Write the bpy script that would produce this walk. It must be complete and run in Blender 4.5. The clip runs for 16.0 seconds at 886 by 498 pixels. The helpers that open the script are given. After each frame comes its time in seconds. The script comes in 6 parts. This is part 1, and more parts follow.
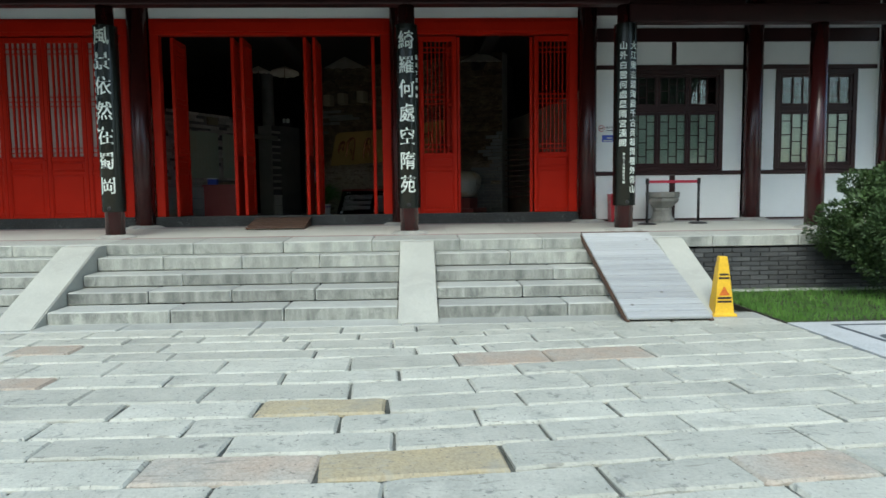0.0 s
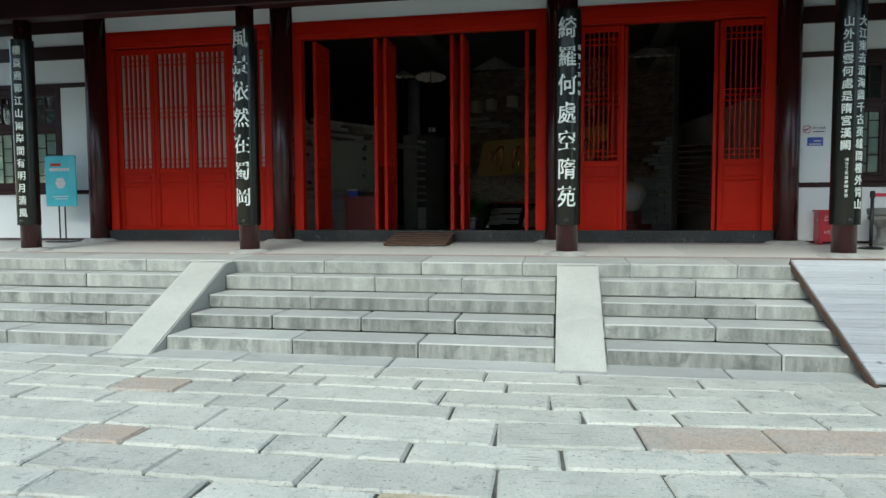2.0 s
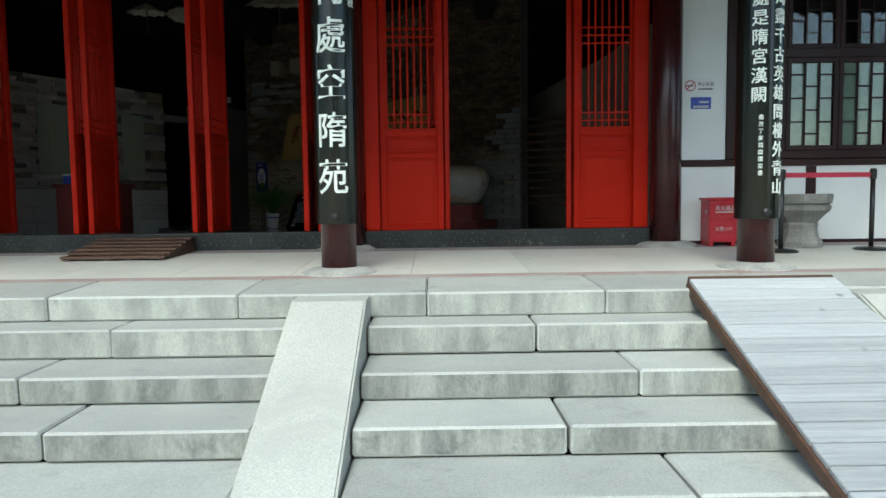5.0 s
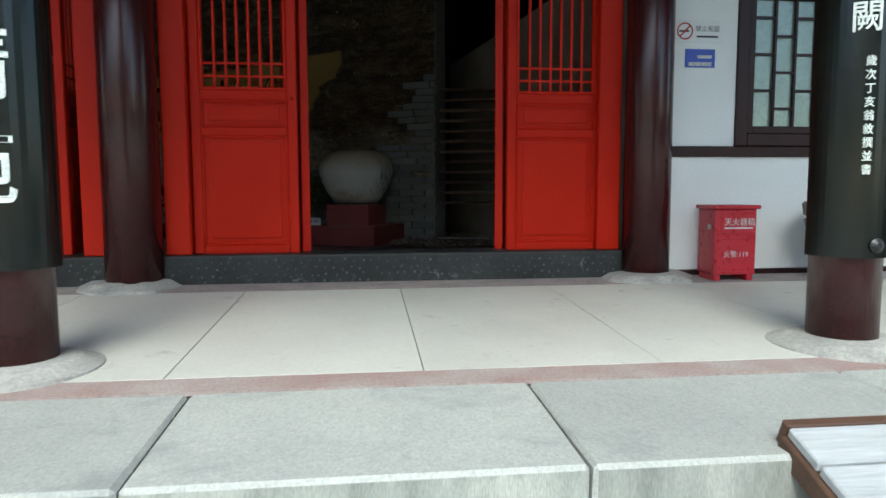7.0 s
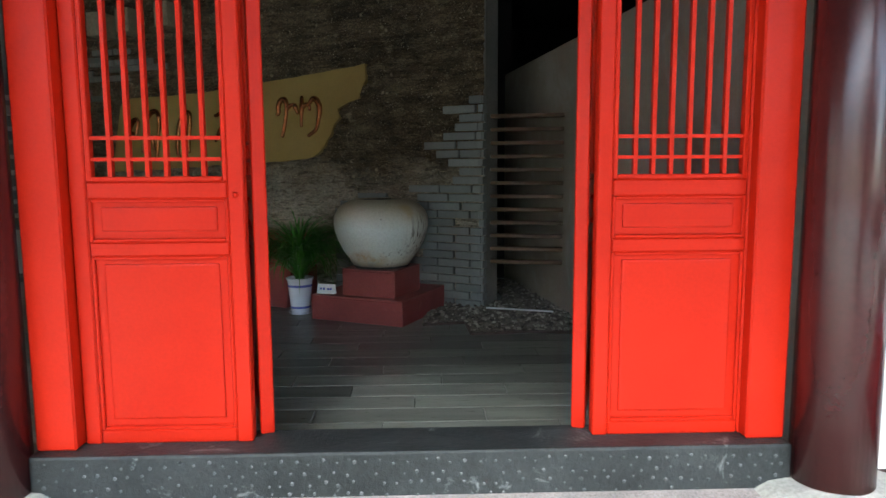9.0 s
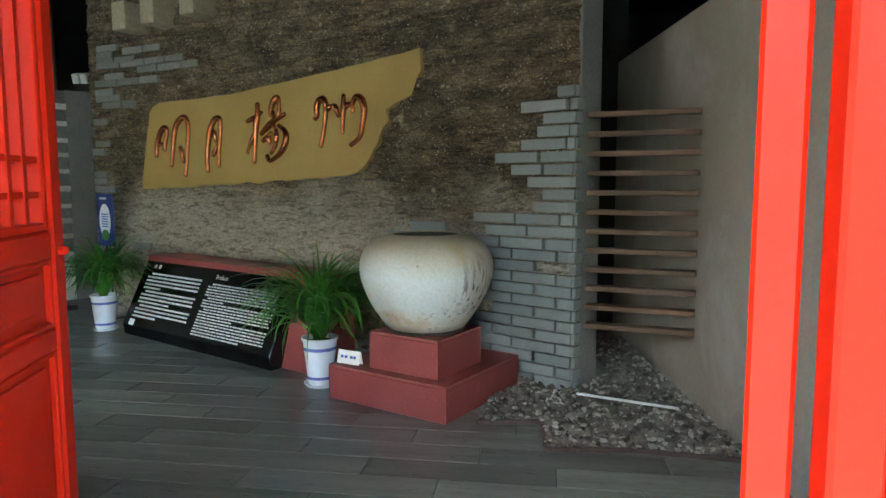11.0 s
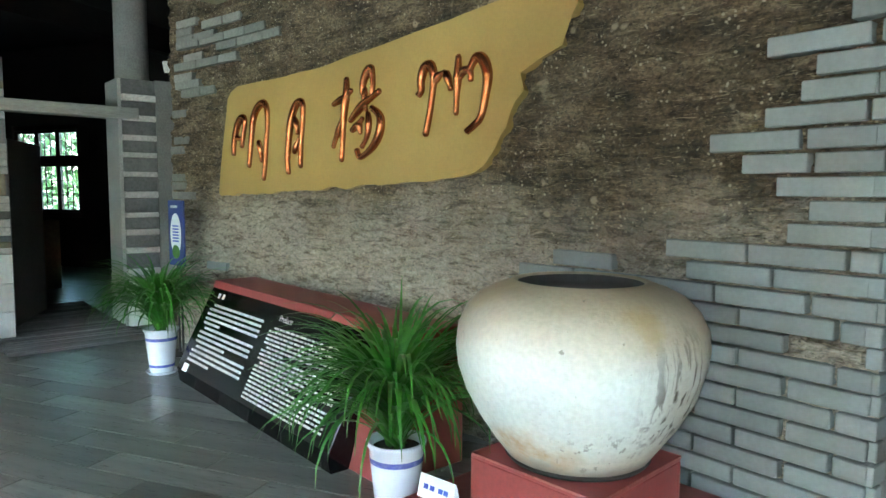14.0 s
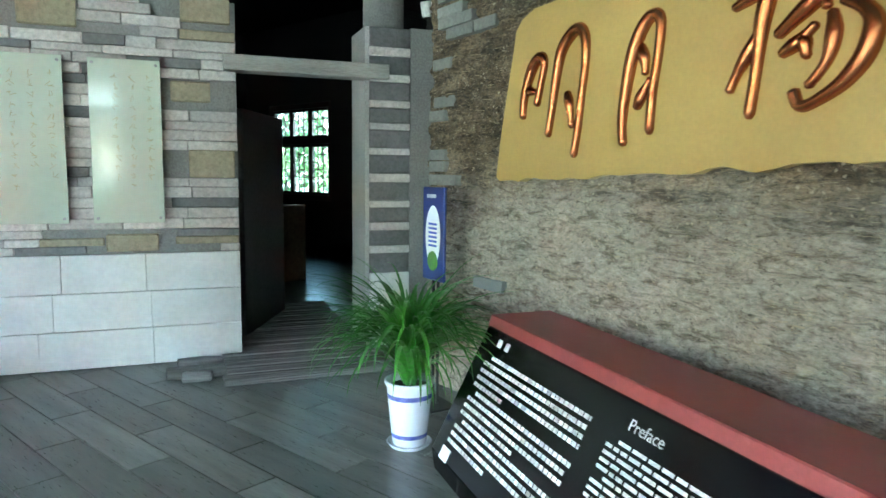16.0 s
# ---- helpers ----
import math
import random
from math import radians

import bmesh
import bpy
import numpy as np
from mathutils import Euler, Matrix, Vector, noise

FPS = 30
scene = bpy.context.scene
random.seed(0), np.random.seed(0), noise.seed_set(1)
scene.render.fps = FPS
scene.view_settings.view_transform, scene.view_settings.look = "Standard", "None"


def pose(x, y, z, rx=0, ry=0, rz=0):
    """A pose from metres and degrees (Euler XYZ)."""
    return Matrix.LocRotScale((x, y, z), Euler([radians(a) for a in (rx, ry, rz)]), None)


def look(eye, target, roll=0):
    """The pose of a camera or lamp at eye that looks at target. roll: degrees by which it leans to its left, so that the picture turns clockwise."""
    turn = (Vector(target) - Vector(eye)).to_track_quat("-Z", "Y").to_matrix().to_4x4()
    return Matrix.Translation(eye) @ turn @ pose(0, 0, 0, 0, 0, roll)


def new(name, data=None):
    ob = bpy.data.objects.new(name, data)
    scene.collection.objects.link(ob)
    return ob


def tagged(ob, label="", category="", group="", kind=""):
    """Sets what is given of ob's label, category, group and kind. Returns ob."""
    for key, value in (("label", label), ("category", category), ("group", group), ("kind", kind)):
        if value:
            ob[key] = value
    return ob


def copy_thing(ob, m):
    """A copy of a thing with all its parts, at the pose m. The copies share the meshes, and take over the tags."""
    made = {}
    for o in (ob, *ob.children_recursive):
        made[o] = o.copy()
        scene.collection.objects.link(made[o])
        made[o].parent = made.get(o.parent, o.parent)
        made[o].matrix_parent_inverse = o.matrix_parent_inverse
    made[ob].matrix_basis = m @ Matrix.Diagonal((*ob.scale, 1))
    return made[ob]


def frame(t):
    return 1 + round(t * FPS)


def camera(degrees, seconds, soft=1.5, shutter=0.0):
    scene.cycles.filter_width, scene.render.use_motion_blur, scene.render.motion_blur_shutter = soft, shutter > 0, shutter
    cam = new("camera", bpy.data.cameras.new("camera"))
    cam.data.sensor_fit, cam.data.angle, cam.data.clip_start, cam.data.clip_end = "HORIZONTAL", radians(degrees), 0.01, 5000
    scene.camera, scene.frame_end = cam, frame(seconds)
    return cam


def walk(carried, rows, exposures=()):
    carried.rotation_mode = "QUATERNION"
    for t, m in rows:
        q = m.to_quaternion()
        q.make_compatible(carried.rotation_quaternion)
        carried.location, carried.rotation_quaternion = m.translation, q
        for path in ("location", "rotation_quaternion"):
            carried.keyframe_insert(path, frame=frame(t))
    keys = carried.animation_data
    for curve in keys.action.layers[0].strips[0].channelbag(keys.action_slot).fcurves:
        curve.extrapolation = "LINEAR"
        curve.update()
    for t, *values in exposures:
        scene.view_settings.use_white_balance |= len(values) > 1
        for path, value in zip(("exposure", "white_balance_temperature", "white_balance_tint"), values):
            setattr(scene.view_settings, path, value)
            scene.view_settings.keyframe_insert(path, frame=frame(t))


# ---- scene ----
# ---------- camera ----------
cam = camera(66.8, 16.0, soft=1.5, shutter=0.15)
PATH = [
    (0, (0.268, -0.403, 1.403), (0.344, 1.589, 1.236), -0.7),
    (0.5, (0.122, 0.056, 1.452), (0.066, 2.049, 1.294), -0.5),
    (1, (0.085, 0.319, 1.478), (-0.075, 2.307, 1.338), -0.4),
    (1.5, (0.113, 0.581, 1.462), (-0.177, 2.556, 1.334), -0.4),
    (2, (0.102, 0.964, 1.423), (-0.248, 2.929, 1.296), -0.3),
    (2.5, (0.139, 1.424, 1.423), (-0.223, 3.386, 1.287), -0.3),
    (3, (0.235, 1.997, 1.403), (-0.152, 3.954, 1.258), -0.4),
    (3.5, (0.385, 2.564, 1.408), (0.102, 4.538, 1.255), -0.5),
    (4, (0.57, 3.149, 1.394), (0.4, 5.136, 1.242), -0.7),
    (4.5, (0.741, 3.746, 1.372), (0.712, 5.74, 1.223), -0.7),
    (5, (0.903, 4.436, 1.346), (0.923, 6.43, 1.203), -0.7),
    (5.2, (0.968, 4.684, 1.325), (1.003, 6.68, 1.196), -0.5),
    (7.3, (1.464, 7.406, 1.537), (1.702, 9.383, 1.352), -0.1),
    (7.5, (1.495, 7.625, 1.617), (1.731, 9.603, 1.431), -0.0),
    (8, (1.552, 8.11, 1.801), (1.743, 10.09, 1.598), -0.1),
    (8.5, (1.6, 8.497, 1.998), (1.745, 10.479, 1.767), -0.1),
    (9, (1.664, 8.855, 2.113), (1.728, 10.841, 1.88), -0.3),
    (9.2, (1.669, 9.009, 2.125), (1.702, 10.995, 1.894), -0.3),
    (11.3, (2.049, 10.934, 2.192), (1.684, 12.89, 1.992), -0.0),
    (11.5, (2.003, 11.096, 2.192), (1.59, 13.042, 1.989), 0.1),
    (12, (1.877, 11.429, 2.212), (1.337, 13.344, 2.01), 0.2),
    (12.5, (1.766, 11.795, 2.153), (1.062, 13.656, 1.955), 0.2),
    (13, (1.734, 12.062, 2.167), (0.892, 13.867, 1.981), 0.2),
    (13.5, (1.779, 12.265, 2.145), (0.999, 14.099, 1.975), 0.3),
    (14, (1.693, 12.496, 2.158), (0.968, 14.352, 1.987), 0.3),
    (14.5, (1.412, 12.826, 2.153), (0.61, 14.648, 1.964), 0.5),
    (15, (1.085, 13.22, 2.155), (0.104, 14.951, 1.953), 0.6),
    (15.5, (0.683, 13.588, 2.154), (-0.502, 15.185, 1.941), 0.8),
    (16, (0.228, 13.933, 2.153), (-1.071, 15.437, 1.928), 0.7),
]
walk(cam, [(t, look(eye, target, roll)) for t, eye, target, roll in PATH],
     exposures=[(0.0, 0.8, 6450, -1), (3.0, 0.9, 6400, -1), (5.2, 1.12, 6350, -2), (7.3, 1.4, 6300, 0), (8.0, 1.95, 6300, 0), (8.5, 2.4, 6300, 0), (9.0, 3.2, 6300, 0), (9.2, 3.5, 6300, 0), (10.2, 4.3, 6250, -2), (11.3, 4.9, 6250, -4), (12.5, 5.45, 6200, -6), (14.0, 5.6, 6050, -7), (15.0, 5.48, 6000, -6), (15.5, 5.85, 5950, -7), (16.0, 6.08, 5750, -9)])

# ---------- world and light ----------
world = bpy.data.worlds.new("overcast_sky")
scene.world = world
world.use_nodes = True
wn = world.node_tree
bg = wn.nodes["Background"]
sky = wn.nodes.new("ShaderNodeTexSky")
sky.sky_type = 'NISHITA'
sky.sun_disc = False
sky.sun_elevation = radians(47)
sky.sun_rotation = radians(193)
sky.air_density = 1.0
sky.dust_density = 1.5
sky.ozone_density = 1.0
wn.links.new(sky.outputs[0], bg.inputs[0])
bg.inputs[1].default_value = 0.15
sun_data = bpy.data.lights.new("sun", 'SUN')
sun_data.energy = 1.5
sun_data.angle = radians(34)
sun_data.color = (1.0, 0.99, 0.96)
sun = new("sun", sun_data)
sun.matrix_world = look((-2.5, -11, 12), (0, 0, 0))

# ---------- materials ----------
def ramp_mix(nt, fac, c0, c1, lo=0.35, hi=0.65):
    r = nt.nodes.new("ShaderNodeValToRGB")
    r.color_ramp.elements[0].position, r.color_ramp.elements[1].position = lo, hi
    r.color_ramp.elements[0].color, r.color_ramp.elements[1].color = (*c0, 1), (*c1, 1)
    nt.links.new(fac, r.inputs[0])
    return r.outputs[0]


def noise_fac(nt, scale, detail=4.0, stretch=(1, 1, 1), rough=0.55, rand=False, distort=0.0):
    tc = nt.nodes.new("ShaderNodeTexCoord")
    mp = nt.nodes.new("ShaderNodeMapping")
    mp.inputs["Scale"].default_value = stretch
    nt.links.new(tc.outputs["Object"], mp.inputs["Vector"])
    n = nt.nodes.new("ShaderNodeTexNoise")
    n.inputs["Scale"].default_value, n.inputs["Detail"].default_value = scale, detail
    n.inputs["Roughness"].default_value, n.inputs["Distortion"].default_value = rough, distort
    if rand:
        n.noise_dimensions = '4D'
        oi = nt.nodes.new("ShaderNodeObjectInfo")
        mm = nt.nodes.new("ShaderNodeMath")
        mm.operation = 'MULTIPLY'
        mm.inputs[1].default_value = 60.0
        nt.links.new(oi.outputs["Random"], mm.inputs[0])
        nt.links.new(mm.outputs[0], n.inputs["W"])
    nt.links.new(mp.outputs[0], n.inputs["Vector"])
    return n.outputs[0]


def mixed(nt, fac, a, b, mode='MIX'):
    m = nt.nodes.new("ShaderNodeMix")
    m.data_type, m.blend_type = 'RGBA', mode
    for sock, v in ((m.inputs[0], fac), (m.inputs[6], a), (m.inputs[7], b)):
        if isinstance(v, (int, float)):
            sock.default_value = v
        elif isinstance(v, tuple):
            sock.default_value = (*v, 1)
        else:
            nt.links.new(v, sock)
    return m.outputs[2]


def surface(name, base, dark=None, rough=0.6, metal=0.0, big=1.5, fine=40.0, bump=0.15, stretch=(1, 1, 1),
            stain=None, stain_scale=3.0, stain_lo=0.52, stain_hi=0.7, rand=0.0, rough_var=0.12, coat=0.0, bump_dist=0.004,
            fine_amount=0.35, spec=0.5):
    """A painted, stone, wood or metal surface: broad tone, fine grain, stains, bump, and a tone of its own per piece."""
    m = bpy.data.materials.new(name)
    m.use_nodes = True
    nt = m.node_tree
    p = nt.nodes["Principled BSDF"]
    dark = dark or tuple(c * 0.75 for c in base)
    b = noise_fac(nt, big, 5.0, stretch, 0.6, rand > 0)
    f = noise_fac(nt, fine, 6.0, stretch, 0.65, rand > 0)
    col = ramp_mix(nt, b, dark, base)
    grain = ramp_mix(nt, f, (1 - fine_amount,) * 3, (1.0, 1.0, 1.0), 0.3, 0.62)
    col = mixed(nt, 1.0, col, grain, 'MULTIPLY')
    if stain:
        s = noise_fac(nt, stain_scale, 6.0, (1, 1, 1), 0.7, rand > 0, 0.6)
        k = ramp_mix(nt, s, (0, 0, 0), (1, 1, 1), stain_lo, stain_hi)
        col = mixed(nt, k, col, stain)
    if rand > 0:
        oi = nt.nodes.new("ShaderNodeObjectInfo")
        v = ramp_mix(nt, oi.outputs["Random"], (1 - rand,) * 3, (1 + rand * 0.4,) * 3, 0.0, 1.0)
        col = mixed(nt, 1.0, col, v, 'MULTIPLY')
    nt.links.new(col, p.inputs["Base Color"])
    mr = nt.nodes.new("ShaderNodeMapRange")
    mr.inputs["To Min"].default_value, mr.inputs["To Max"].default_value = max(0.02, rough - rough_var), min(1, rough + rough_var)
    nt.links.new(f, mr.inputs["Value"])
    nt.links.new(mr.outputs[0], p.inputs["Roughness"])
    p.inputs["Metallic"].default_value = metal
    p.inputs["Coat Weight"].default_value = coat
    p.inputs["Coat Roughness"].default_value = 0.15
    p.inputs["Specular IOR Level"].default_value = spec
    if bump:
        bn = nt.nodes.new("ShaderNodeBump")
        bn.inputs["Strength"].default_value, bn.inputs["Distance"].default_value = bump, bump_dist
        add = nt.nodes.new("ShaderNodeMath")
        add.operation = 'ADD'
        nt.links.new(b, add.inputs[0])
        nt.links.new(f, add.inputs[1])
        nt.links.new(add.outputs[0], bn.inputs["Height"])
        nt.links.new(bn.outputs[0], p.inputs["Normal"])
    return m


def glass(name, tint=(0.85, 0.95, 0.9), rough=0.02, alpha=0.25):
    m = bpy.data.materials.new(name)
    m.use_nodes = True
    p = m.node_tree.nodes["Principled BSDF"]
    p.inputs["Base Color"].default_value = (*tint, 1)
    p.inputs["Roughness"].default_value = rough
    p.inputs["Transmission Weight"].default_value = 1.0
    p.inputs["IOR"].default_value = 1.5
    return m


M_PAVE = surface("pavement_stone", (0.585, 0.59, 0.515), (0.47, 0.48, 0.42), 0.78, big=2.6, fine=55, bump=0.6, bump_dist=0.008,
                 stain=(0.19, 0.20, 0.185), stain_scale=9, stain_lo=0.57, stain_hi=0.70, rand=0.15, fine_amount=0.22)
M_OCHRE = surface("ochre_pavement_stone", (0.54, 0.46, 0.29), (0.47, 0.42, 0.30), 0.78, big=2.5, fine=55, bump=0.5, bump_dist=0.006,
                  stain=(0.44, 0.42, 0.34), stain_scale=5, rand=0.12)
M_PINK = surface("reddish_pavement_stone", (0.50, 0.40, 0.31), (0.48, 0.46, 0.40), 0.78, big=2.5, fine=55, bump=0.5, bump_dist=0.006, rand=0.15)
M_JOINT = surface("joint_earth", (0.16, 0.165, 0.145), (0.05, 0.055, 0.045), 0.95, big=3, fine=60, bump=0.5)
# Stained step fronts, darkened further to paint in the shade of upright faces.
M_RISER = surface("stained_shaded_granite_face", (0.50, 0.515, 0.465), (0.27, 0.285, 0.26), 0.8, big=2.0, fine=70, bump=0.5, stretch=(3.2, 1, 0.7), rand=0.2,
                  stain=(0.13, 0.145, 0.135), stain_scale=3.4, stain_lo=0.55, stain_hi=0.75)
M_RISER_D = surface("grimy_shaded_granite_face", (0.42, 0.435, 0.395), (0.19, 0.20, 0.185), 0.85, big=2.4, fine=70, bump=0.5, stretch=(3.6, 1, 0.7), rand=0.25,
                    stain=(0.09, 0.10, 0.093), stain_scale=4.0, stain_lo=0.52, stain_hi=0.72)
M_STEP = surface("granite_step", (0.50, 0.515, 0.475), (0.42, 0.435, 0.405), 0.75, big=1.6, fine=120, bump=0.35,
                 stain=(0.25, 0.265, 0.255), stain_scale=2.6, stain_lo=0.55, stain_hi=0.78, rand=0.16)
M_CHEEK = surface("granite_cheek", (0.52, 0.53, 0.475), (0.46, 0.47, 0.425), 0.75, big=1.2, fine=120, bump=0.3,
                  stain=(0.36, 0.36, 0.33), stain_scale=2.2)
M_PLAT = surface("platform_stone_floor", (0.60, 0.60, 0.545), (0.53, 0.53, 0.48), 0.6, big=1.3, fine=70, bump=0.1, fine_amount=0.12,
                 stain=(0.36, 0.355, 0.33), stain_scale=7.0, stain_lo=0.6, stain_hi=0.72, rand=0.06)
M_PLATRED = surface("red_edge_band", (0.36, 0.25, 0.23), (0.42, 0.36, 0.33), 0.75, big=4, fine=80, bump=0.2)
M_SILLBAND = surface("rough_reddish_granite", (0.43, 0.365, 0.35), (0.32, 0.28, 0.275), 0.85, big=6, fine=90, bump=0.7, bump_dist=0.006, fine_amount=0.5)
M_DBRICK = surface("dark_grey_brick", (0.10, 0.105, 0.105), (0.06, 0.065, 0.068), 0.85, big=4, fine=80, bump=0.4, rand=0.4)
M_RED = surface("red_door_paint", (0.47, 0.0150, 0.0048), (0.42, 0.0115, 0.0038), 0.38, big=1.8, fine=70, bump=0.06, fine_amount=0.10, rough_var=0.08, spec=0.13)
M_MAROON = surface("maroon_lacquer", (0.058, 0.011, 0.010), (0.040, 0.008, 0.009), 0.24, big=1.5, fine=40, bump=0.05, fine_amount=0.2, rough_var=0.06)
M_TIMBER = surface("dark_brown_timber_paint", (0.040, 0.014, 0.014), (0.026, 0.011, 0.012), 0.35, big=2, fine=50, bump=0.08, fine_amount=0.2, spec=0.25)
M_BOARD = surface("black_green_lacquer", (0.010, 0.013, 0.011), (0.006, 0.008, 0.007), 0.2, big=2, fine=30, bump=0.03, rough_var=0.05)
M_INK = surface("pale_green_inlay", (0.82, 0.88, 0.82), (0.74, 0.80, 0.75), 0.6, big=8, fine=90, bump=0.05)
M_WHITE = surface("white_plaster", (0.84, 0.87, 0.86), (0.79, 0.82, 0.815), 0.85, big=0.9, fine=60, bump=0.12, fine_amount=0.06,
                  stain=(0.72, 0.74, 0.73), stain_scale=1.4, stain_lo=0.62, stain_hi=0.85)
M_BLIND = surface("grey_green_paper_blind", (0.56, 0.63, 0.57), (0.46, 0.52, 0.47), 0.9, big=2, fine=60, bump=0.1)
M_CURTAIN = surface("white_curtain", (0.50, 0.43, 0.40), (0.38, 0.32, 0.29), 0.9, big=3, fine=60, bump=0.1, stretch=(6, 1, 0.4))
M_SILL = surface("black_stone_sill", (0.036, 0.040, 0.041), (0.016, 0.018, 0.019), 0.5, spec=0.3, big=3, fine=40, bump=0.6, bump_dist=0.008,
                 stain=(0.20, 0.21, 0.21), stain_scale=7, stain_lo=0.60, stain_hi=0.74)
M_STUD = surface("worn_iron_stud", (0.125, 0.13, 0.135), (0.035, 0.04, 0.043), 0.45, big=9, fine=80, metal=0.3)
M_BASE = surface("column_base_stone", (0.48, 0.475, 0.44), (0.32, 0.32, 0.30), 0.8, big=4, fine=60, bump=0.4)
M_OLDW = surface("old_grey_driftwood", (0.30, 0.29, 0.27), (0.17, 0.165, 0.15), 0.85, big=1.6, fine=22, bump=0.8, stretch=(0.6, 24, 24), rand=0.3)
M_RAMPW = surface("weathered_grey_wood", (0.54, 0.565, 0.575), (0.42, 0.44, 0.45), 0.8, big=1.6, fine=22, bump=0.8, stretch=(0.6, 30, 30), rand=0.22,
                  stain=(0.17, 0.17, 0.165), stain_scale=3, stain_lo=0.64, stain_hi=0.8)
M_BROWNW = surface("brown_wood", (0.12, 0.060, 0.035), (0.07, 0.035, 0.022), 0.6, big=1.5, fine=22, bump=0.3, stretch=(1, 14, 14), rand=0.2)
M_FLOOR = surface("grey_wood_floor", (0.225, 0.235, 0.20), (0.125, 0.13, 0.112), 0.30, big=1.1, fine=14, bump=0.12, stretch=(1.0, 10, 10), rand=0.5,
                  rough_var=0.1, fine_amount=0.3)
M_SUB = surface("dark_subfloor", (0.05, 0.05, 0.047), rough=0.9, big=2, fine=30)
M_GBRICK = surface("blue_grey_clay_brick", (0.285, 0.31, 0.30), (0.235, 0.255, 0.25), 0.72, big=2.5, fine=60, bump=0.15, rand=0.18, fine_amount=0.15)
M_PBRICK = surface("pale_grey_brick", (0.30, 0.30, 0.265), (0.23, 0.235, 0.21), 0.8, big=2.5, fine=50, bump=0.3, rand=0.25)
M_PLASTER_G = surface("grey_plaster", (0.30, 0.30, 0.275), (0.23, 0.23, 0.215), 0.85, big=1.6, fine=70, bump=0.2,
                      stain=(0.17, 0.17, 0.155), stain_scale=2.5, stain_lo=0.6, stain_hi=0.85)
M_JAMB = surface("pale_plaster_jamb", (0.52, 0.52, 0.48), (0.44, 0.44, 0.41), 0.85, big=1.6, fine=70, bump=0.2,
                 stain=(0.34, 0.34, 0.31), stain_scale=2.5, stain_lo=0.6, stain_hi=0.85)
M_BEIGE = surface("beige_plaster", (0.42, 0.375, 0.30), (0.34, 0.30, 0.24), 0.85, big=0.9, fine=60, bump=0.2, fine_amount=0.15,
                  stain=(0.44, 0.43, 0.39), stain_scale=1.2)
M_GOLD = surface("golden_yellow_plaster", (0.43, 0.30, 0.092), (0.375, 0.255, 0.077), 0.55, big=1.4, fine=60, bump=0.1, fine_amount=0.12,
                 stain=(0.36, 0.235, 0.075), stain_scale=2.2, stain_lo=0.6, stain_hi=0.9)
M_COPPER = surface("copper_lettering", (0.44, 0.155, 0.05), (0.34, 0.11, 0.04), 0.25, metal=0.85, big=3, fine=40, bump=0.02, fine_amount=0.08, rough_var=0.05)
M_REDBOX = surface("dull_red_painted_plinth", (0.30, 0.064, 0.058), (0.245, 0.050, 0.046), 0.45, big=2, fine=60, bump=0.12, fine_amount=0.18,
                   stain=(0.40, 0.14, 0.12), stain_scale=3, stain_lo=0.62, stain_hi=0.85)
M_WORN = surface("worn_pale_red_paint", (0.42, 0.17, 0.14), (0.28, 0.08, 0.07), 0.6, big=9, fine=60, bump=0.2)
M_JAR = surface("weathered_glazed_jar", (0.52, 0.50, 0.42), (0.34, 0.30, 0.22), 0.55, big=5.0, fine=60, bump=0.4,
                stain=(0.34, 0.22, 0.10), stain_scale=2.6, stain_lo=0.60, stain_hi=0.78)
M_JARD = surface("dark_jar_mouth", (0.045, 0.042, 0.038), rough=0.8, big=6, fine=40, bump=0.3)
M_PANEL = surface("black_gloss_panel", (0.005, 0.005, 0.006), (0.004, 0.004, 0.004), 0.14, big=2, fine=20, bump=0.0, rough_var=0.04, spec=0.3)
M_PRINT = surface("white_print", (0.72, 0.73, 0.72), (0.50, 0.50, 0.50), 0.6, big=30, fine=90, bump=0.0)
M_PAPER = surface("white_card", (0.80, 0.82, 0.82), (0.74, 0.76, 0.77), 0.7, big=5, fine=60, bump=0.0, fine_amount=0.05)
M_POT = surface("white_glazed_pot", (0.74, 0.76, 0.82), (0.66, 0.68, 0.76), 0.22, big=4, fine=30, bump=0.02, fine_amount=0.05)
M_BLUE = surface("cobalt_glaze", (0.10, 0.12, 0.48), (0.22, 0.24, 0.60), 0.25, big=25, fine=60, bump=0.0)
M_LEAF = surface("strap_leaf", (0.085, 0.27, 0.032), (0.035, 0.125, 0.016), 0.42, big=5, fine=40, bump=0.05, rand=0.0)
M_LEAF2 = surface("yew_leaf", (0.055, 0.105, 0.025), (0.025, 0.055, 0.014), 0.6, big=2.0, fine=30, bump=0.0)
M_TREE = surface("tree_leaf", (0.060, 0.125, 0.030), (0.030, 0.070, 0.018), 0.55, big=0.8, fine=20, bump=0.0)
M_BARK = surface("bark", (0.10, 0.075, 0.05), (0.05, 0.04, 0.03), 0.9, big=5, fine=40, bump=0.6)
M_GRASS = surface("grass", (0.115, 0.26, 0.035), (0.060, 0.155, 0.02), 0.7, big=2.5, fine=30, bump=0.0)
M_SOIL = surface("soil", (0.055, 0.050, 0.030), (0.03, 0.03, 0.02), 0.95, big=4, fine=40, bump=0.5)
M_YELLOW = surface("yellow_plastic", (0.75, 0.47, 0.03), (0.66, 0.40, 0.025), 0.4, big=5, fine=40, bump=0.03, fine_amount=0.12)
M_ORANGE = surface("orange_print", (0.70, 0.16, 0.02), rough=0.5, bump=0.0)
